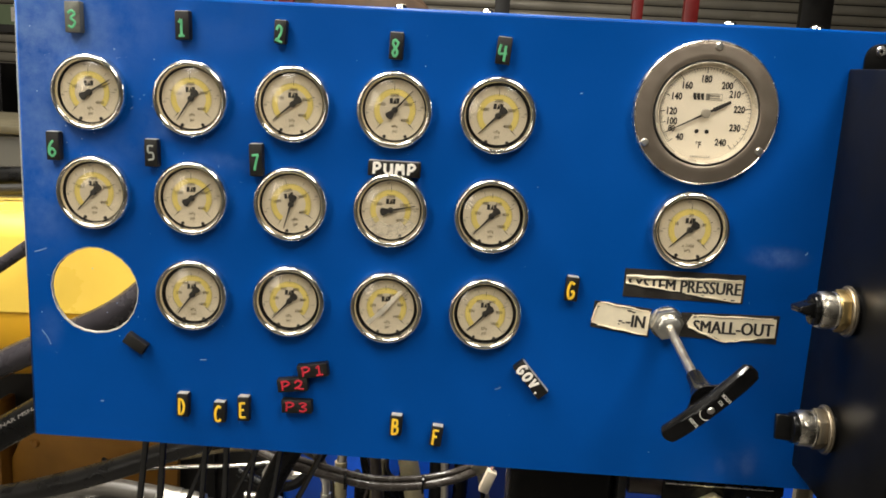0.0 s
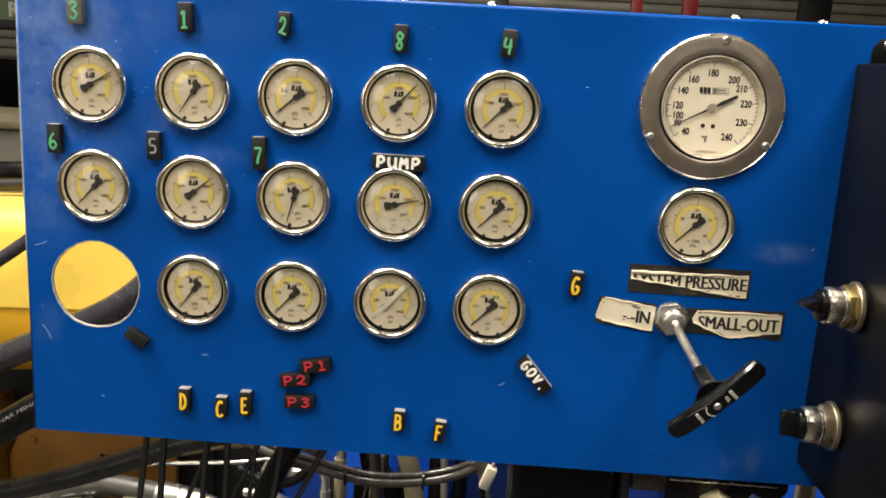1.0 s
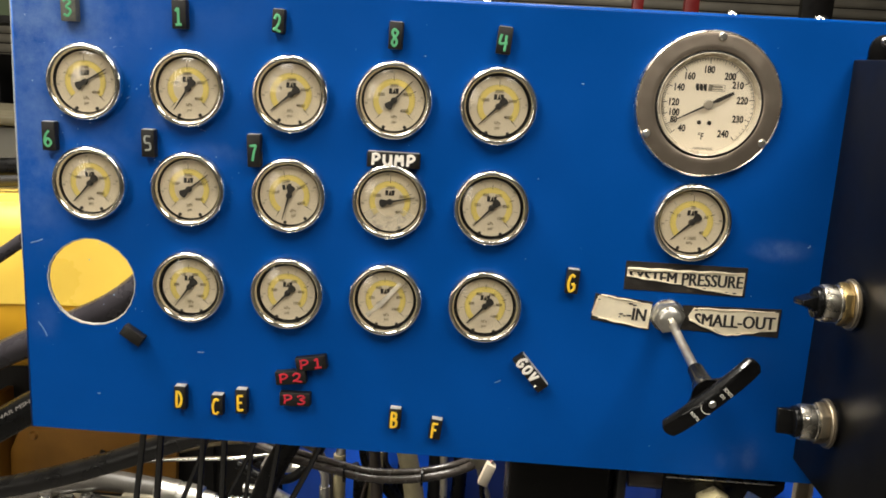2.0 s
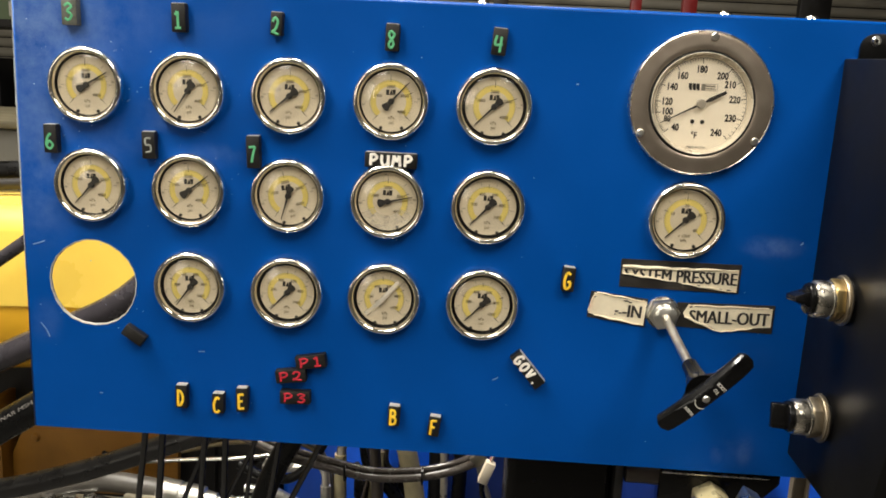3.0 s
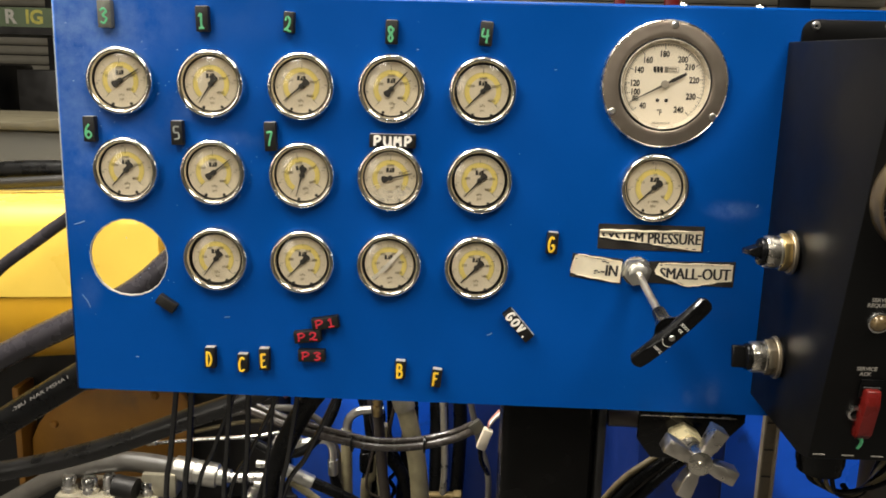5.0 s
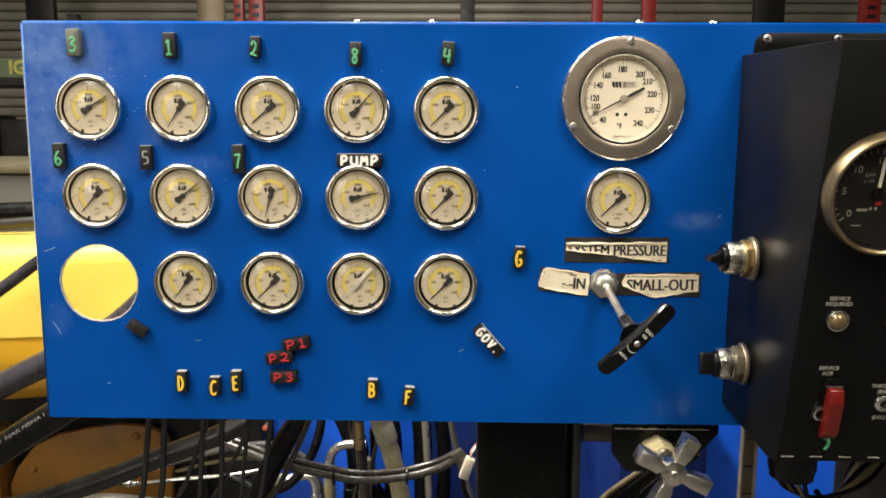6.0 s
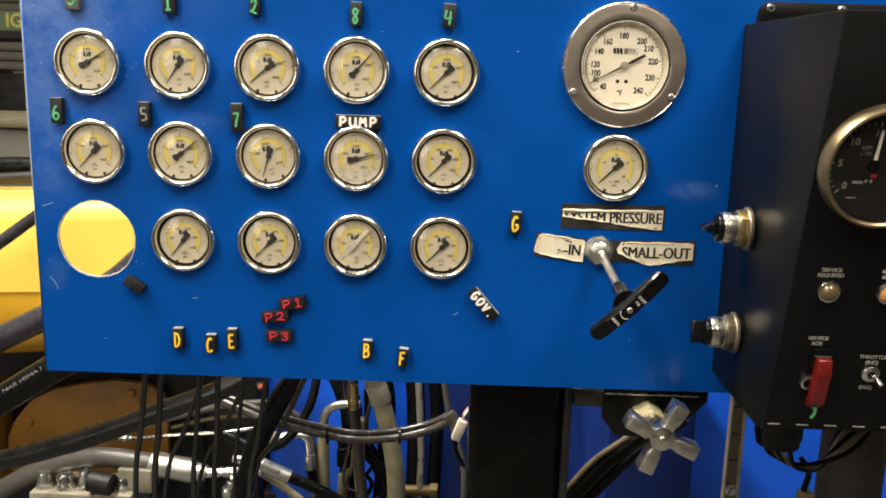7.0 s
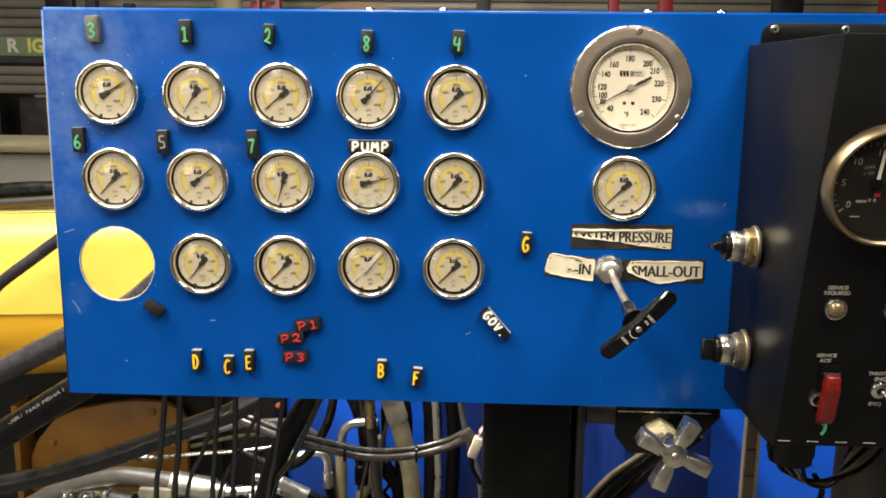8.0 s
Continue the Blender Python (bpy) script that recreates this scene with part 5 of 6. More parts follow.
lettering(b, "-38U  NAR MSHA I", 0.0064, pose(0, 0, 0, -27) @ Matrix.Translation((0.004, 0, 0.0252)) @ Matrix.Diagonal((1.62, 1, 1, 1)), depth=0.0002)
part("lettering", b, DIM_PRINT, msha, "worn white lettering", m=Matrix.Translation(mid) @ pose(0, 0, 0, 90) @ pose(0, 0, 0, 0, 0, along), smooth=0)
hose([(-1.1, 1.3, 0.66), (-0.90, 1.25, 0.705), (-0.756, 1.25, 0.733), (-0.650, 1.25, 0.764), (-0.562, 1.25, 0.796), (-0.471, 1.25, 0.834), (-0.346, 1.25, 0.888), (-0.27, 1.27, 0.95), (-0.2, 1.4, 1.15)], 0.0175, MID_HOSE, "black hydraulic hose rising behind the gauge lines")
big = thing("hydraulic_hose", pose(0, 0, 0), "thick dusty grey hose with a crimped steel end", "hose", "hydraulic hoses")
part("hose", tube([(-1.25, 1.5, 0.36), (-1.02, 1.5, 0.475), (-0.908, 1.5, 0.541), (-0.846, 1.5, 0.578), (-0.779, 1.5, 0.607), (-0.724, 1.5, 0.619), (-0.670, 1.5, 0.622), (-0.575, 1.5, 0.611)], 0.0205, 20), GREY_HOSE, big)
b = turned([(0.0, 0.0), (0.0225, 0.0), (0.0255, 0.002), (0.0258, 0.040), (0.0252, 0.043), (0.0235, 0.044), (0.0235, 0.048), (0.0252, 0.049), (0.0254, 0.084), (0.0246, 0.090), (0.0190, 0.092), (0.0180, 0.115), (0, 0.115)], 32,
            look((-0.591, 1.5, 0.613), (-0.479, 1.5, 0.595)) @ pose(0, 0, 0, 180))
part("crimp", b, FERRULE, big, "bright crimped ferrule")
part("union", tube([(-0.480, 1.5, 0.596), (-0.42, 1.5, 0.600), (-0.36, 1.5, 0.605)], 0.0115), STEEL, big)
hose([(-0.68, 1.55, 0.640), (-0.655, 1.55, 0.642), (-0.55, 1.55, 0.655), (-0.442, 1.55, 0.666), (-0.38, 1.56, 0.674)], 0.0046, CHROME, "thin bright steel hydraulic line", "hydraulic_line", "pipe", 12)
LOWER = [(-0.42, 1.37, 0.815), (-0.316, 1.34, 0.789), (-0.273, 1.34, 0.777), (-0.216, 1.34, 0.764), (-0.153, 1.34, 0.754), (-0.078, 1.34, 0.760), (-0.018, 1.34, 0.776), (0.020, 1.335, 0.797)]
hose(LOWER, 0.0080, TWIN, "glossy brown-black cable of a sagging bundle", "cable", "cable")
hose([(x, y - 0.004, z - 0.003 * (x < -0.22)) for x, y, z in LOWER[:4]], 0.0050, BROWN_HOSE, "grey cable of a sagging bundle", "cable", "cable")
UPPER = [(x, y + 0.002, z + 0.0125) for x, y, z in LOWER]
wrap = thing("cable", pose(0, 0, 0), "black cable with a spiral wrap in a sagging bundle", "cable")
part("core", tube(UPPER, 0.0052, 12), TWIN, wrap)
path = flow(UPPER, 40)
b = bmesh.new()
sweep(b, [q + Vector((0, math.cos(1.1 * i), math.sin(1.1 * i))) * 0.0050 for i, q in enumerate(path)], 0.0011, 5, 1)
part("spiral", b, TWIN, wrap)
for x, z in ((-0.200, 0.760), (-0.068, 0.763)):
    solo("cable_tie", turned([(0.0150, -0.0016), (0.0162, -0.0016), (0.0162, 0.0016), (0.0150, 0.0016)], 20, pose(x, 1.341, z, 0, 90), closed=True), BLACK_PLASTIC, "black plastic tie round the cable bundle", "cable tie")
part("boot", solid(-0.012, 0.012, -0.007, 0.007, -0.010, 0.012, bevel=0.003), GREY_PAINT, wrap, "grey tape boot", m=pose(0.026, 1.335, 0.803, 0, -38))
el = thing("elbow_hose", pose(0, 0, 0), "khaki hose with a bright bent steel elbow", "hose", "hydraulic hoses")
part("elbow", tube([(-0.165, 1.55, 0.738), (-0.195, 1.55, 0.736), (-0.221, 1.55, 0.730), (-0.238, 1.55, 0.712), (-0.243, 1.55, 0.680)], 0.0092, 16), FERRULE, el, "bright bent elbow")
part("hose", tube([(-0.243, 1.55, 0.690), (-0.242, 1.55, 0.624), (-0.241, 1.55, 0.54), (-0.235, 1.56, 0.35), (-0.22, 1.6, 0.1)], 0.0122, 16), KHAKI_HOSE, el)
part("nut", prism(bmesh.new(), hexagon(0.0140), -0.010, 0.010, pose(-0.178, 1.55, 0.738, 0, 90), bevel=0.001), STEEL, el)
hose([(-0.165, 1.5, 0.86), (-0.176, 1.5, 0.787), (-0.169, 1.5, 0.722), (-0.161, 1.5, 0.624), (-0.152, 1.5, 0.526), (-0.15, 1.52, 0.25)], 0.0110, BROWN_HOSE, "dark brown upright hose")
pp = thing("return_hose", pose(0, 0, 0), "fat khaki hose with a pale crimped end", "hose", "hydraulic hoses")
part("hose", tube([(-0.113, 1.45, 0.785), (-0.104, 1.45, 0.752), (-0.096, 1.45, 0.718), (-0.086, 1.45, 0.662), (-0.079, 1.45, 0.568), (-0.076, 1.46, 0.30)], 0.0182, 20), KHAKI_HOSE, pp)
part("crimp", turned([(0, 0), (0.0205, 0), (0.0210, 0.006), (0.0210, 0.034), (0.0202, 0.037), (0.0210, 0.040), (0.0210, 0.070), (0.0196, 0.076), (0.0196, 0.130), (0, 0.12)], 28, look((-0.1125, 1.45, 0.784), (-0.137, 1.45, 0.864)) @ pose(0, 0, 0, 180)), IRON_BLOCK, pp, "pale crimped ferrule")
hose([(-0.050, 1.5, 0.88), (-0.042, 1.5, 0.802), (-0.037, 1.5, 0.72), (-0.034, 1.5, 0.64), (-0.037, 1.5, 0.531), (-0.03, 1.52, 0.3)], 0.0072, PALE_TUBE, "thin pale tube hanging upright")
hose([(0.008, 1.4, 0.90), (0.011, 1.4, 0.843), (0.020, 1.4, 0.794), (0.034, 1.4, 0.740), (0.051, 1.4, 0.681), (0.054, 1.4, 0.59), (0.05, 1.42, 0.3)], 0.0060, GREY_HOSE, "thin grey cable hanging upright")
cn = thing("wire_connector", pose(0, 0, 0), "white plastic wire connector on pink and white leads", "connector")
part("shell", solid(-0.0085, 0.0085, -0.008, 0.008, -0.020, 0.020, bevel=0.002), DIAL, cn, m=pose(0.040, 1.32, 0.788, 0, 20))
for i, mat in enumerate((PINK, WHITE_PAINT, GREY_HOSE)):
    part("lead", tube([(0.046, 1.32, 0.808), (0.049 + 0.003 * i, 1.325, 0.820), (0.066 + 0.006 * i, 1.36, 0.826)], 0.0022, 8), mat, cn)
part("tail", tube([(0.033, 1.32, 0.768), (0.036, 1.33, 0.74), (0.05, 1.36, 0.70)], 0.0045, 10), RUBBER, cn)
e2 = thing("elbow_hose", pose(0, 0, 0), "black hose with a small bright elbow fitting", "hose", "hydraulic hoses")
part("elbow", tube([(-0.375, 1.53, 0.656), (-0.335, 1.53, 0.662), (-0.302, 1.53, 0.672), (-0.280, 1.53, 0.672), (-0.269, 1.53, 0.654), (-0.268, 1.53, 0.620)], 0.0080, 14), FERRULE, e2, "bright elbow")
part("ferrule", tube([(-0.268, 1.53, 0.630), (-0.267, 1.53, 0.598)], 0.0105, 16), FERRULE, e2)
part("swivel_nut", prism(bmesh.new(), hexagon(0.0125), -0.010, 0.010, pose(-0.322, 1.53, 0.665, 0, 78), bevel=0.001), FERRULE, e2)
part("port_block", solid(-0.392, -0.362, 1.515, 1.55, 0.636, 0.672, bevel=0.003), FERRULE, e2, "bright port block")
part("hose", tube([(-0.267, 1.53, 0.602), (-0.258, 1.53, 0.568), (-0.230, 1.53, 0.518), (-0.15, 1.56, 0.42)], 0.0098, 14), RUBBER, e2)
f3 = thing("hydraulic_hose", pose(0, 0, 0), "black hose with a bright crimped steel end", "hose", "hydraulic hoses")
part("ferrule", tube([(-0.420, 1.5, 0.630), (-0.378, 1.5, 0.627), (-0.350, 1.5, 0.614), (-0.304, 1.5, 0.593)], lambda s: 0.0080 + 0.0050 * (0.18 < s < 0.36) + 0.0030 * (0.36 <= s < 0.52) + 0.0062 * (s >= 0.52), 18), FERRULE, f3)
part("hose", tube([(-0.306, 1.5, 0.594), (-0.260, 1.5, 0.574), (-0.198, 1.5, 0.541), (-0.08, 1.52, 0.44)], 0.0115, 16), RUBBER, f3)
hose([(-0.17, 1.32, 1.02), (-0.243, 1.3, 0.894), (-0.278, 1.3, 0.843), (-0.318, 1.3, 0.763), (-0.342, 1.3, 0.687), (-0.352, 1.3, 0.619), (-0.36, 1.35, 0.35)], 0.0190, RUBBER, "thick black hose dropping from the panel")
hose([(-0.20, 1.62, 0.80), (-0.181, 1.6, 0.70), (-0.181, 1.6, 0.614), (-0.197, 1.6, 0.562), (-0.207, 1.6, 0.515), (-0.2, 1.62, 0.2)], 0.0125, KHAKI_HOSE, "khaki hose among the bundle")
hose([(-0.22, 1.62, 0.86), (-0.20, 1.60, 0.78), (-0.19, 1.58, 0.66), (-0.12, 1.58, 0.56), (-0.10, 1.6, 0.3)], 0.0140, RUBBER, "black hose among the bundle")
# added hose, a dark filler for the shade next to the column
hose([(0.0, 1.62, 0.92), (-0.012, 1.6, 0.80), (-0.005, 1.6, 0.66), (-0.02, 1.6, 0.3)], 0.0150, RUBBER, "black hose added as dark filler beside the column")
hose([(-0.42, 1.46, 0.70), (-0.36, 1.45, 0.68), (-0.30, 1.44, 0.70), (-0.25, 1.46, 0.78), (-0.24, 1.5, 0.9)], 0.0090, RUBBER, "thin black looping hose")
# three more added hoses fill the shaded depth of the bundle with black
hose([(-0.30, 1.66, 0.92), (-0.262, 1.64, 0.82), (-0.215, 1.62, 0.74), (-0.19, 1.62, 0.62), (-0.21, 1.64, 0.4)], 0.0170, RUBBER, "black hose added as dark filler deep in the bundle")
hose([(-0.12, 1.66, 0.92), (-0.130, 1.65, 0.80), (-0.115, 1.64, 0.68), (-0.135, 1.64, 0.4)], 0.0180, RUBBER, "black hose added as dark filler deep in the bundle")
hose([(-0.06, 1.6, 0.95), (-0.066, 1.6, 0.84), (-0.052, 1.6, 0.74), (-0.05, 1.6, 0.55), (-0.06, 1.62, 0.3)], 0.0200, RUBBER, "black hose added as dark filler deep in the bundle")
hose([(-0.40, 1.56, 0.585), (-0.344, 1.56, 0.548), (-0.314, 1.56, 0.526), (-0.281, 1.56, 0.498), (-0.20, 1.58, 0.40)], 0.0085, KHAKI_HOSE, "thin khaki hose slanting down behind the fittings")
hose([(-0.165, 1.56, 0.70), (-0.168, 1.56, 0.60), (-0.164, 1.56, 0.545), (-0.163, 1.56, 0.50), (-0.16, 1.58, 0.2)], 0.0120, KHAKI_HOSE, "khaki hose among the bundle")
bf = thing("brass_adapter", pose(-0.171, 1.485, 0.752), "dull brass adapter between an elbow and an upright hose", "fitting")
part("body", turned([(0, 0), (0.0085, 0), (0.0090, 0.010), (0.0070, 0.014), (0.0070, 0.024), (0.0098, 0.028), (0.0094, 0.052), (0, 0.052)], 20), BRASS, bf)
part("hexagon", prism(bmesh.new(), hexagon(0.0105), 0.012, 0.022, bevel=0.001), BRASS, bf)
mb = thing("hose_manifold", pose(-0.205, 1.60, 0.600), "small black hose manifold in the bundle", "fitting")
part("body", solid(-0.016, 0.018, -0.015, 0.02, -0.030, 0.020, bevel=0.010, segments=4), RUBBER, mb)
part("cap", tube([(-0.004, -0.002, 0.012), (-0.008, -0.004, 0.034), (-0.014, -0.006, 0.048)], 0.0085, 16), DARK_IRON, mb)
part("foot", solid(-0.010, 0.010, -0.005, 0.015, -0.60, -0.036), DARK_IRON, mb)
cap = thing("capped_hose", pose(-0.316, 1.32, 0.856), "thin black hose with a small orange cap", "hose")
part("cap", turned([(0, 0.010), (0.0038, 0.0096), (0.0055, 0.0070), (0.0058, 0), (0, 0)], 20, pose(0, 0, 0, 60)), ORANGE_CAP, cap)
part("hose_end", tube([(0, 0.0, 0.0), (0.003, 0.02, 0.02), (0.01, 0.05, 0.10), (0.03, 0.08, 0.25)], 0.0052), RUBBER, cap)
bt = thing("brass_tee", pose(-0.036, 1.5, 0.572), "dull brass pipe tee with a hexagon end", "fitting")
part("run", tube([(-0.030, 0, 0), (0.030, 0, 0.002)], 0.0115, 16), TARNISHED, bt)
part("hex_end", prism(bmesh.new(), hexagon(0.0165), -0.008, 0.008, pose(0.030, 0, 0.002, 0, 90), bevel=0.001), TARNISHED, bt)
part("branch", tube([(-0.008, 0, 0), (-0.008, 0.01, -0.4)], 0.010, 14), TARNISHED, bt)

# plated adapters and loose wires deep in the bundle


def adapter(x, y, z, size, rx, ry):
    t = thing("hose_adapter", pose(x, y, z, rx, ry), "small bright plated hose adapter in the bundle", "fitting", "hose adapters")
    part("body", turned([(0, -1.6 * size), (0.55 * size, -1.6 * size), (0.60 * size, -0.5 * size), (0.60 * size, 0.6 * size), (0.75 * size, 0.8 * size), (0.72 * size, 1.9 * size), (0.5 * size, 2.0 * size), (0, 2.0 * size)], 18), FERRULE, t)
    part("hexagon", prism(bmesh.new(), hexagon(size), -0.5 * size, 0.5 * size, bevel=0.08 * size), FERRULE, t)
    part("tail", tube([(0, 0, -1.5 * size), (0, 0.004, -4 * size), (0, 0.03, -9 * size)], 0.55 * size, 12), RUBBER, t, "black hose behind the adapter")


for x, y, z, size, rx, ry in ((-0.393, 1.50, 0.618, 0.0095, 20, 50), (-0.404, 1.49, 0.588, 0.0120, 5, 96), (-0.432, 1.50, 0.556, 0.0150, 10, 20), (-0.402, 1.50, 0.553, 0.0105, 0, 80), (-0.352, 1.53, 0.668, 0.0110, 12, 75), (-0.655, 1.53, 0.652, 0.0080, 0, 90)):
    adapter(x, y, z, size, rx, ry)
for i in range(6):
    x, z = rng.uniform(-0.215, -0.14), rng.uniform(0.55, 0.64)
    pts = [(x + rng.uniform(-0.018, 0.018) * k, 1.56 + rng.uniform(-0.03, 0.05), z + 0.16 - 0.075 * k + rng.uniform(-0.015, 0.015)) for k in range(5)] + [(x, 1.62, 0.30)]
    solo("loose_wire", tube(pts, rng.uniform(0.0025, 0.0060), 8), RUBBER if i % 3 else BROWN_HOSE, "thin dark wire tangled in the hose bundle", "wire", group="loose wires")
for (x, y, z), bend, r, mat in (((-0.44, 1.56, 0.705), 0.02, 0.0075, GREY_HOSE), ((-0.43, 1.57, 0.682), 0.012, 0.0045, OLD_LEAD)):
    hose([(x - 0.14, y, z - 0.02), (x - 0.05, y, z + bend * 0.3), (x + 0.02, y, z + bend), (x + 0.10, y + 0.02, z + bend * 0.4), (x + 0.16, y + 0.05, z - 0.08), (x + 0.17, y + 0.06, 0.35)], r, mat, "thin dusty line bending into the bundle")

# valve block under the grey hose
vb = thing("valve_block", pose(-0.74, 1.47, 0.545), "pale cast valve block with plugs and fittings", "valve")
part("body", solid(-0.085, 0.125, -0.02, 0.08, -0.15, 0.020, bevel=0.006), IRON_BLOCK, vb)
for x, r, h in ((-0.062, 0.014, 0.036), (-0.020, 0.016, 0.034), (0.022, 0.013, 0.042), (0.100, 0.012, 0.030)):
    part("plug", turned([(0, h), (r * 0.8, h), (r, h - 0.004), (r, 0.012), (r * 1.2, 0.012), (r * 1.2, 0), (0, 0)], 20, pose(x, 0.005, 0.018)), STEEL, vb)
part("spool_cap", tube([(0.04, -0.01, 0.045), (0.085, -0.015, 0.040)], 0.022, 20), DARK_IRON, vb)
part("cover", solid(0.090, 0.160, 0.0, 0.05, 0.015, 0.066, bevel=0.004), IRON_BLOCK, vb)
part("stand", solid(-0.06, 0.10, 0.0, 0.06, -0.545, -0.151), DARK_IRON, vb)

# ---- the yellow machine ----
mach = thing("yellow_machine", pose(0, 0, 0), "glossy yellow machine hood with a panel seam", "machine")


def hood(x0, x1, y0, y1, z0, z1, r):
    """A hood panel with one generously rounded upper front edge."""
    pts = [(y0, z0)] + [(y0 + r * (1 - math.cos(radians(10 * i))), z1 - r + r * math.sin(radians(10 * i))) for i in range(10)] + [(y1, z1), (y1, z0)]
    b = bmesh.new()
    a = [b.verts.new((x0, y, z)) for y, z in pts]
    c = [b.verts.new((x1, y, z)) for y, z in pts]
    b.faces.new(a)
    b.faces.new(c[::-1])
    for i in range(len(pts)):
        j = (i + 1) % len(pts)
        b.faces.new((a[i], c[i], c[j], a[j]))
    bmesh.ops.recalc_face_normals(b, faces=b.faces[:])
    return b




def slant(bm):
    """The machine stands a little out of level: its panels rise towards the tank."""
    for v in bm.verts:
        v.co.z += 0.088 * (min(max(v.co.x, -1.6), -0.79) + 0.86) - 0.004
    return bm


part("upper_panel", slant(hood(-2.4, -0.605, 1.500, 1.76, 0.976, 1.158, 0.040)), MACHINE_YELLOW, mach, "bright yellow upper panel")
part("end_flange", slant(solid(-0.605, -0.495, 1.522, 1.755, 0.976, 1.150, bevel=0.004)), MACHINE_YELLOW, mach, "set-back yellow end of the hood")
b = bmesh.new()
fold = [(1.503, 0.9725), (1.504, 0.945), (1.508, 0.915), (1.516, 0.885), (1.530, 0.858), (1.552, 0.836), (1.580, 0.822), (1.76, 0.815), (1.76, 0.9725)]
ends = [[b.verts.new((x, y, z)) for y, z in fold] for x in (-2.4, -1.6, -0.79, -0.540)]
b.faces.new(ends[0])
b.faces.new(ends[-1][::-1])
for one, two in zip(ends, ends[1:]):
    for i in range(len(fold)):
        j = (i + 1) % len(fold)
        b.faces.new((one[i], two[i], two[j], one[j]))
bmesh.ops.recalc_face_normals(b, faces=b.faces[:])
part("lower_panel", slant(b), SHADED_YELLOW, mach, "yellow lower panel curling under, coloured as if shaded")
part("frame", solid(-2.4, -0.60, 1.78, 1.90, 0.0, 0.96), DARK_IRON, mach, "dark frame under the hood")
b = prism(bmesh.new(), [(-1.004, 0.48), (-1.002, 0.565), (-0.983, 0.606), (-0.941, 0.658), (-0.889, 0.685), (-0.815, 0.702), (-0.742, 0.713), (-0.675, 0.708), (-0.640, 0.690), (-0.625, 0.655), (-0.630, 0.48)], 0.0, 0.02, pose(0, 1.720, 0, 90), bevel=0.003)
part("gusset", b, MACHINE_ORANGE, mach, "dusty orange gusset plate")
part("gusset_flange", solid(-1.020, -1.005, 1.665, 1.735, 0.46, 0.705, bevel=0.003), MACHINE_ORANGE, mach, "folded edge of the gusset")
part("back_plate", solid(-1.30, -0.56, 1.745, 1.775, 0.40, 0.80), DARK_IRON, mach)
for x, z in ((-0.706, 0.686), (-0.946, 0.606)):
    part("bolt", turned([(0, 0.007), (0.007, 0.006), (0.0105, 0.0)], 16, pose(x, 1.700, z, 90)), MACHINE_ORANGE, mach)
part("cross_member", solid(-2.2, -0.40, 1.79, 1.86, 0.30, 0.40, bevel=0.01), DARK_IRON, mach)
part("engine_cover", solid(-0.575, -0.43, 1.76, 1.95, 0.0, 1.0, bevel=0.02), DARK_IRON, mach)

grey = thing("steel_cabinet", pose(0, 0, 0), "grey steel cabinet with a drab sheet on top", "cabinet")
part("body", solid(-2.6, -0.72, 1.84, 2.3, 0.0, 1.268, bevel=0.006), GREY_PAINT, grey)
part("board", prism(bmesh.new(), [(-2.62, 1.269), (-0.70, 1.269), (-0.70, 1.318), (-0.86, 1.313), (-0.94, 1.302), (-1.03, 1.288), (-2.62, 1.284)], -2.32, -1.83, pose(0, 0, 0, 90), bevel=0.003), DRAB, grey, "drab sheet lifting at one end")
hose([(-1.9, 1.74, 1.15), (-1.2, 1.74, 1.175), (-0.98, 1.74, 1.190), (-0.80, 1.74, 1.196), (-0.6, 1.74, 1.214)], 0.022, RUBBER, "black hose lying on the hood")
hose([(-1.5, 1.70, 1.13), (-1.0, 1.69, 1.167), (-0.87, 1.69, 1.178), (-0.7, 1.70, 1.192)], 0.012, DARK_IRON, "dark rod lying on the hood", "iron_rod", "rod")

# ---- far end of the hall ----
door = thing("roller_door", pose(0, 6.90, 0), "beige slatted roller door at the hall's end", "door", kind="structure")
SLAT_MESH = None
for i in range(40):
    if SLAT_MESH is None:
        b = bmesh.new()
        prof = [(0.0, 0.0), (-0.010, 0.006), (-0.018, 0.022), (-0.018, 0.048), (-0.010, 0.064), (0.0, 0.070)]
        a = [b.verts.new((-4.4, y, z)) for y, z in prof]
        c = [b.verts.new((4.4, y, z)) for y, z in prof]
        for k in range(5):
            b.faces.new((a[k], c[k], c[k + 1], a[k + 1]))
        b.faces.new((a[0], a[5], c[5], c[0]))
        bmesh.ops.recalc_face_normals(b, faces=b.faces[:])
        SLAT_MESH = mesh_of(b, "slat", SLAT, 60)
    part("slat", SLAT_MESH, None, door, m=pose(0, 0, 0.01 + 0.078 * i))
part("backing", solid(-4.45, 4.45, 0.004, 0.03, 0, 3.15), DARK_IRON, door)


def upright(x0, x1, y, mat, label, holes=False):
    t = thing("rack_upright", pose((x0 + x1) / 2, y, 0), label, "rack", "rack uprights")
    w = (x1 - x0) / 2
    part("post", solid(-w, w, -0.03, 0.03, 0, 3.0, bevel=0.004), mat, t)
    if holes:
        for k in range(8):
            part("slot", solid(-w * 0.45, w * 0.45, -0.033, -0.0305, 1.70 + 0.05 * k, 1.722 + 0.05 * k), BLACK_CASE, t)
    part("foot", solid(-w - 0.03, w + 0.03, -0.06, 0.06, 0, 0.01), mat, t)
    return t


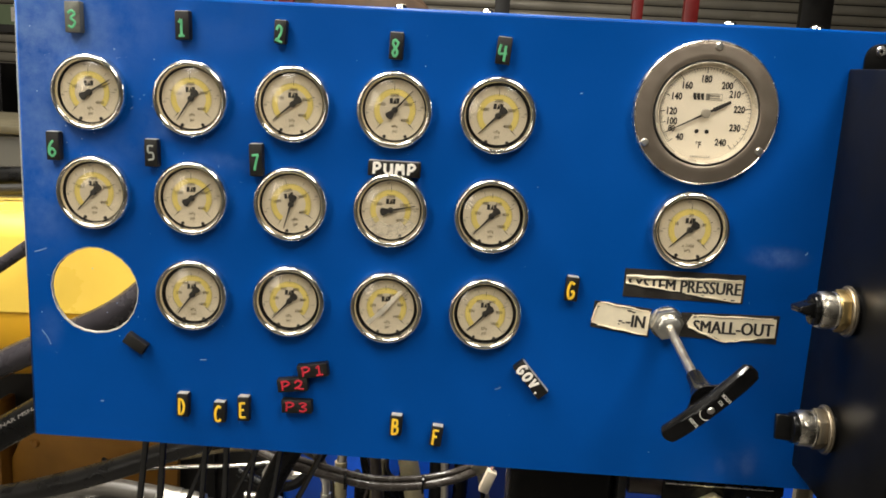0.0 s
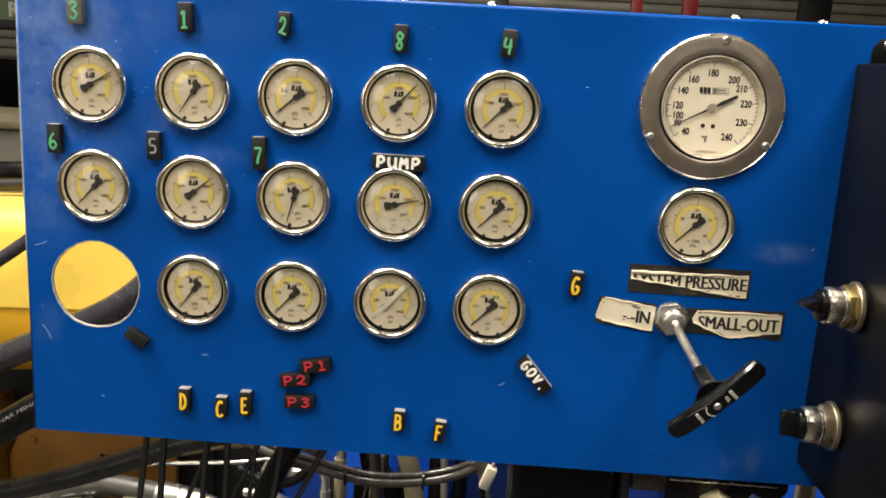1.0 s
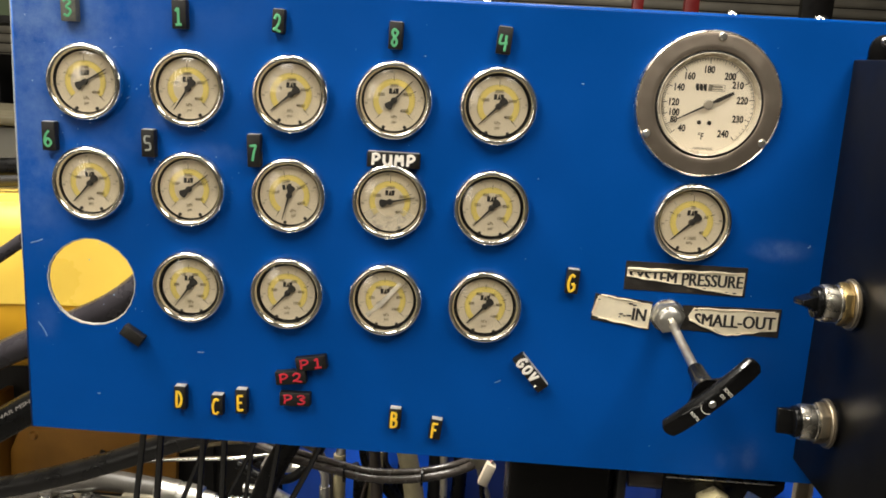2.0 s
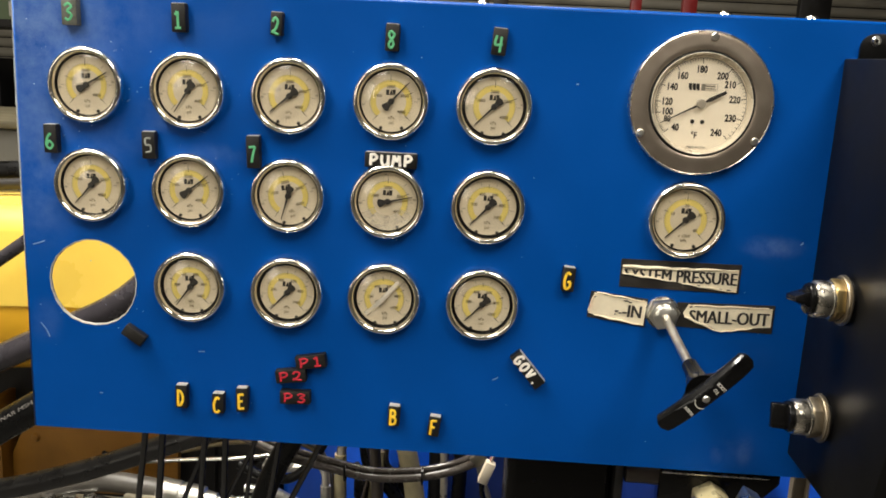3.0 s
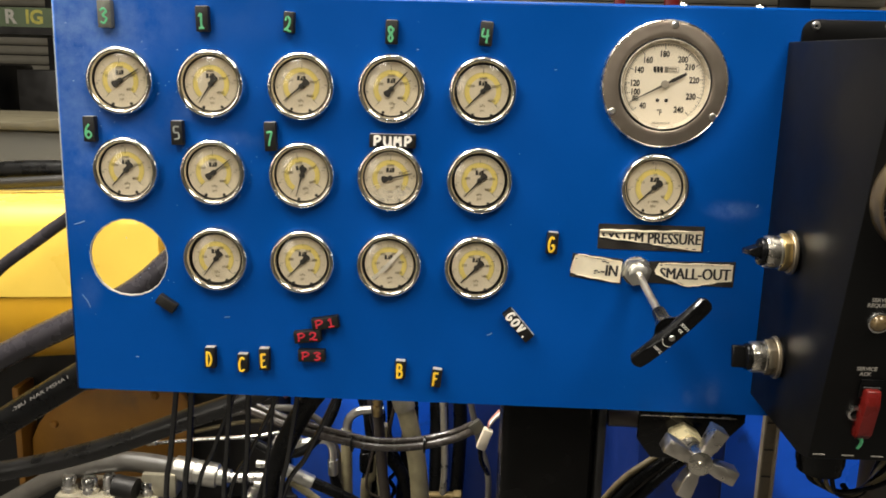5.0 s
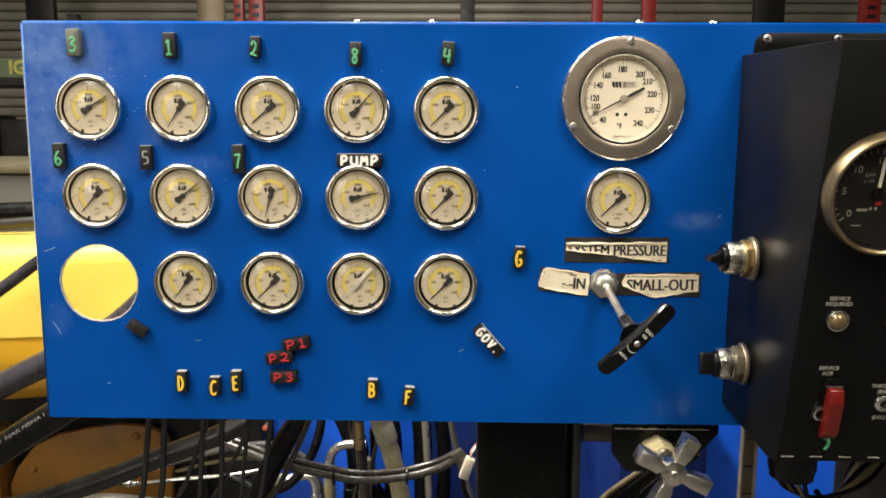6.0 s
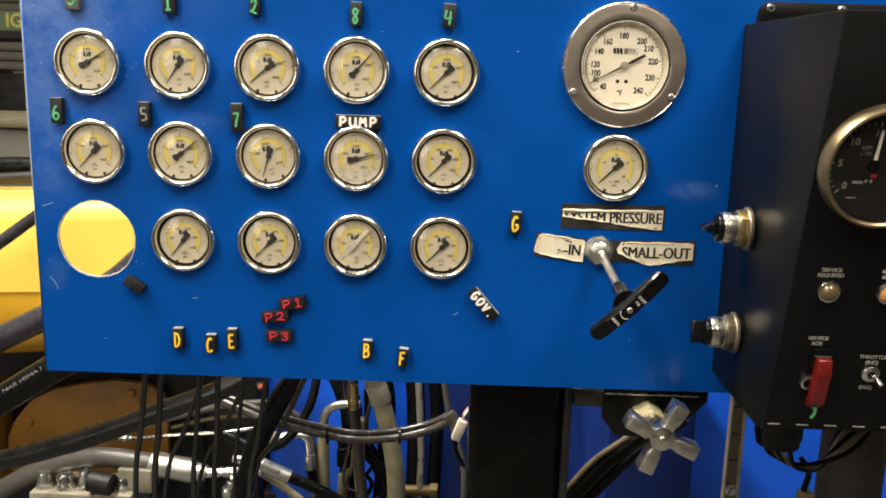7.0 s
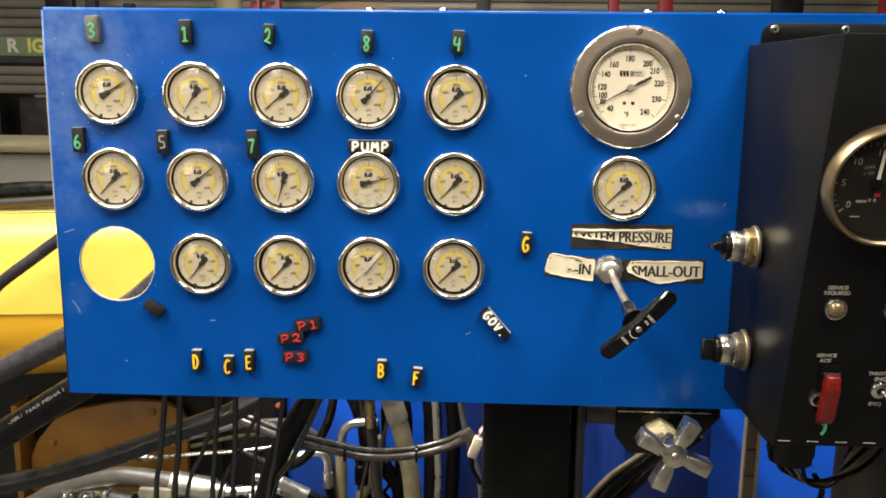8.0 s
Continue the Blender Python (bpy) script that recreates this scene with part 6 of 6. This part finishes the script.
upright(-1.327, -1.270, 5.0, RED_STEEL, "red perforated pallet rack upright", True)
upright(-1.236, -1.150, 5.0, RED_STEEL, "red perforated pallet rack upright", True)
upright(0.800, 0.860, 5.0, RED_STEEL, "red pallet rack upright")
upright(1.092, 1.172, 5.0, RED_STEEL, "red pallet rack upright")
upright(2.370, 2.480, 5.0, RED_STEEL, "red pallet rack upright", True)
upright(0.020, 0.112, 5.4, DARK_IRON, "dark steel door post")
upright(1.955, 2.150, 5.6, DARK_IRON, "wide dark steel post")
upright(-2.78, -2.60, 5.4, DARK_IRON, "dark steel door post")
pil = thing("pipe_column", pose(-1.468, 5.0, 0), "pale pinkish round column", "column")
part("shaft", turned([(0, 3.2), (0.083, 3.2), (0.083, 0.0), (0, 0)], 32), BEIGE, pil)
b = bmesh.new()
sweep(b, [(-1.05, 4.6, 1.50), (-0.90, 4.6, 1.80), (-0.64, 4.6, 1.87), (-0.40, 4.6, 1.80), (-0.25, 4.6, 1.50)], 0.06, 12)
lathe(b, [(0, 1.90), (0.15, 1.885), (0.27, 1.83), (0.36, 1.72), (0.40, 1.5), (0.40, 0.0), (0, 0)], 32, pose(-0.63, 4.6, 0))
solo("covered_drum", b, material("brown_tarpaulin", (0.16, 0.10, 0.06), 0.7, 0, 0.25, 8, 0.3, 40), "brown sheeted drum behind the panel", "drum")
b = bmesh.new()
lathe(b, [(0, 1.84), (0.13, 1.82), (0.22, 1.76), (0.26, 1.6), (0.26, 0.0), (0, 0)], 32, pose(2.2, 4.4, 0))
solo("covered_drum", b, BEIGE, "beige covered drum behind the panel", "drum")
shelf = thing("storage_rack", pose(-2.6, 4.05, 0), "dark storage rack with boxes and a sign board", "rack")
for z in (0.5, 1.05, 1.595):
    part("shelf_board", solid(-1.2, 0.75, 0, 0.5, z - 0.035, z), DARK_IRON, shelf)
for x in (-1.2, 0.70):
    part("post", solid(x, x + 0.05, 0.0, 0.05, 0, 1.9), DARK_IRON, shelf)
    part("post", solid(x, x + 0.05, 0.45, 0.5, 0, 1.9), DARK_IRON, shelf)
for x, w, h, z, mat in ((-0.6, 0.45, 0.30, 1.051, DARK_IRON), (0.02, 0.35, 0.36, 1.051, BOX_BLACK), (0.42, 0.25, 0.34, 1.051, DARK_IRON), (-0.3, 0.5, 0.35, 0.501, BEIGE), (0.3, 0.4, 0.3, 0.501, DARK_IRON)):
    solo("storage_box", solid(-w / 2, w / 2, 0.06, 0.42, 0, h, bevel=0.01), mat, "dark storage box on the rack", "box", pose(-2.6 + x, 4.05, z), group="boxes on the rack")
sign = thing("sign_board", pose(-2.325, 4.06, 1.596), "dull green sign board with white and yellow letters", "sign")
part("board", solid(-0.30, 0.385, 0.0, 0.02, 0, 0.092), material("green_board", (0.065, 0.088, 0.045), 0.6, 0, 0.15, 10, 0.05), sign)
b = lettering(bmesh.new(), "R", 0.066, pose(0.040, -0.001, 0.045, 90), bold=0.003, depth=0.001)
part("letter", b, GREY_PRINT, sign, smooth=0)
b = lettering(bmesh.new(), "IG", 0.066, pose(0.160, -0.001, 0.045, 90), bold=0.003, depth=0.001)
part("letter", b, FADED_YELLOW, sign, smooth=0)
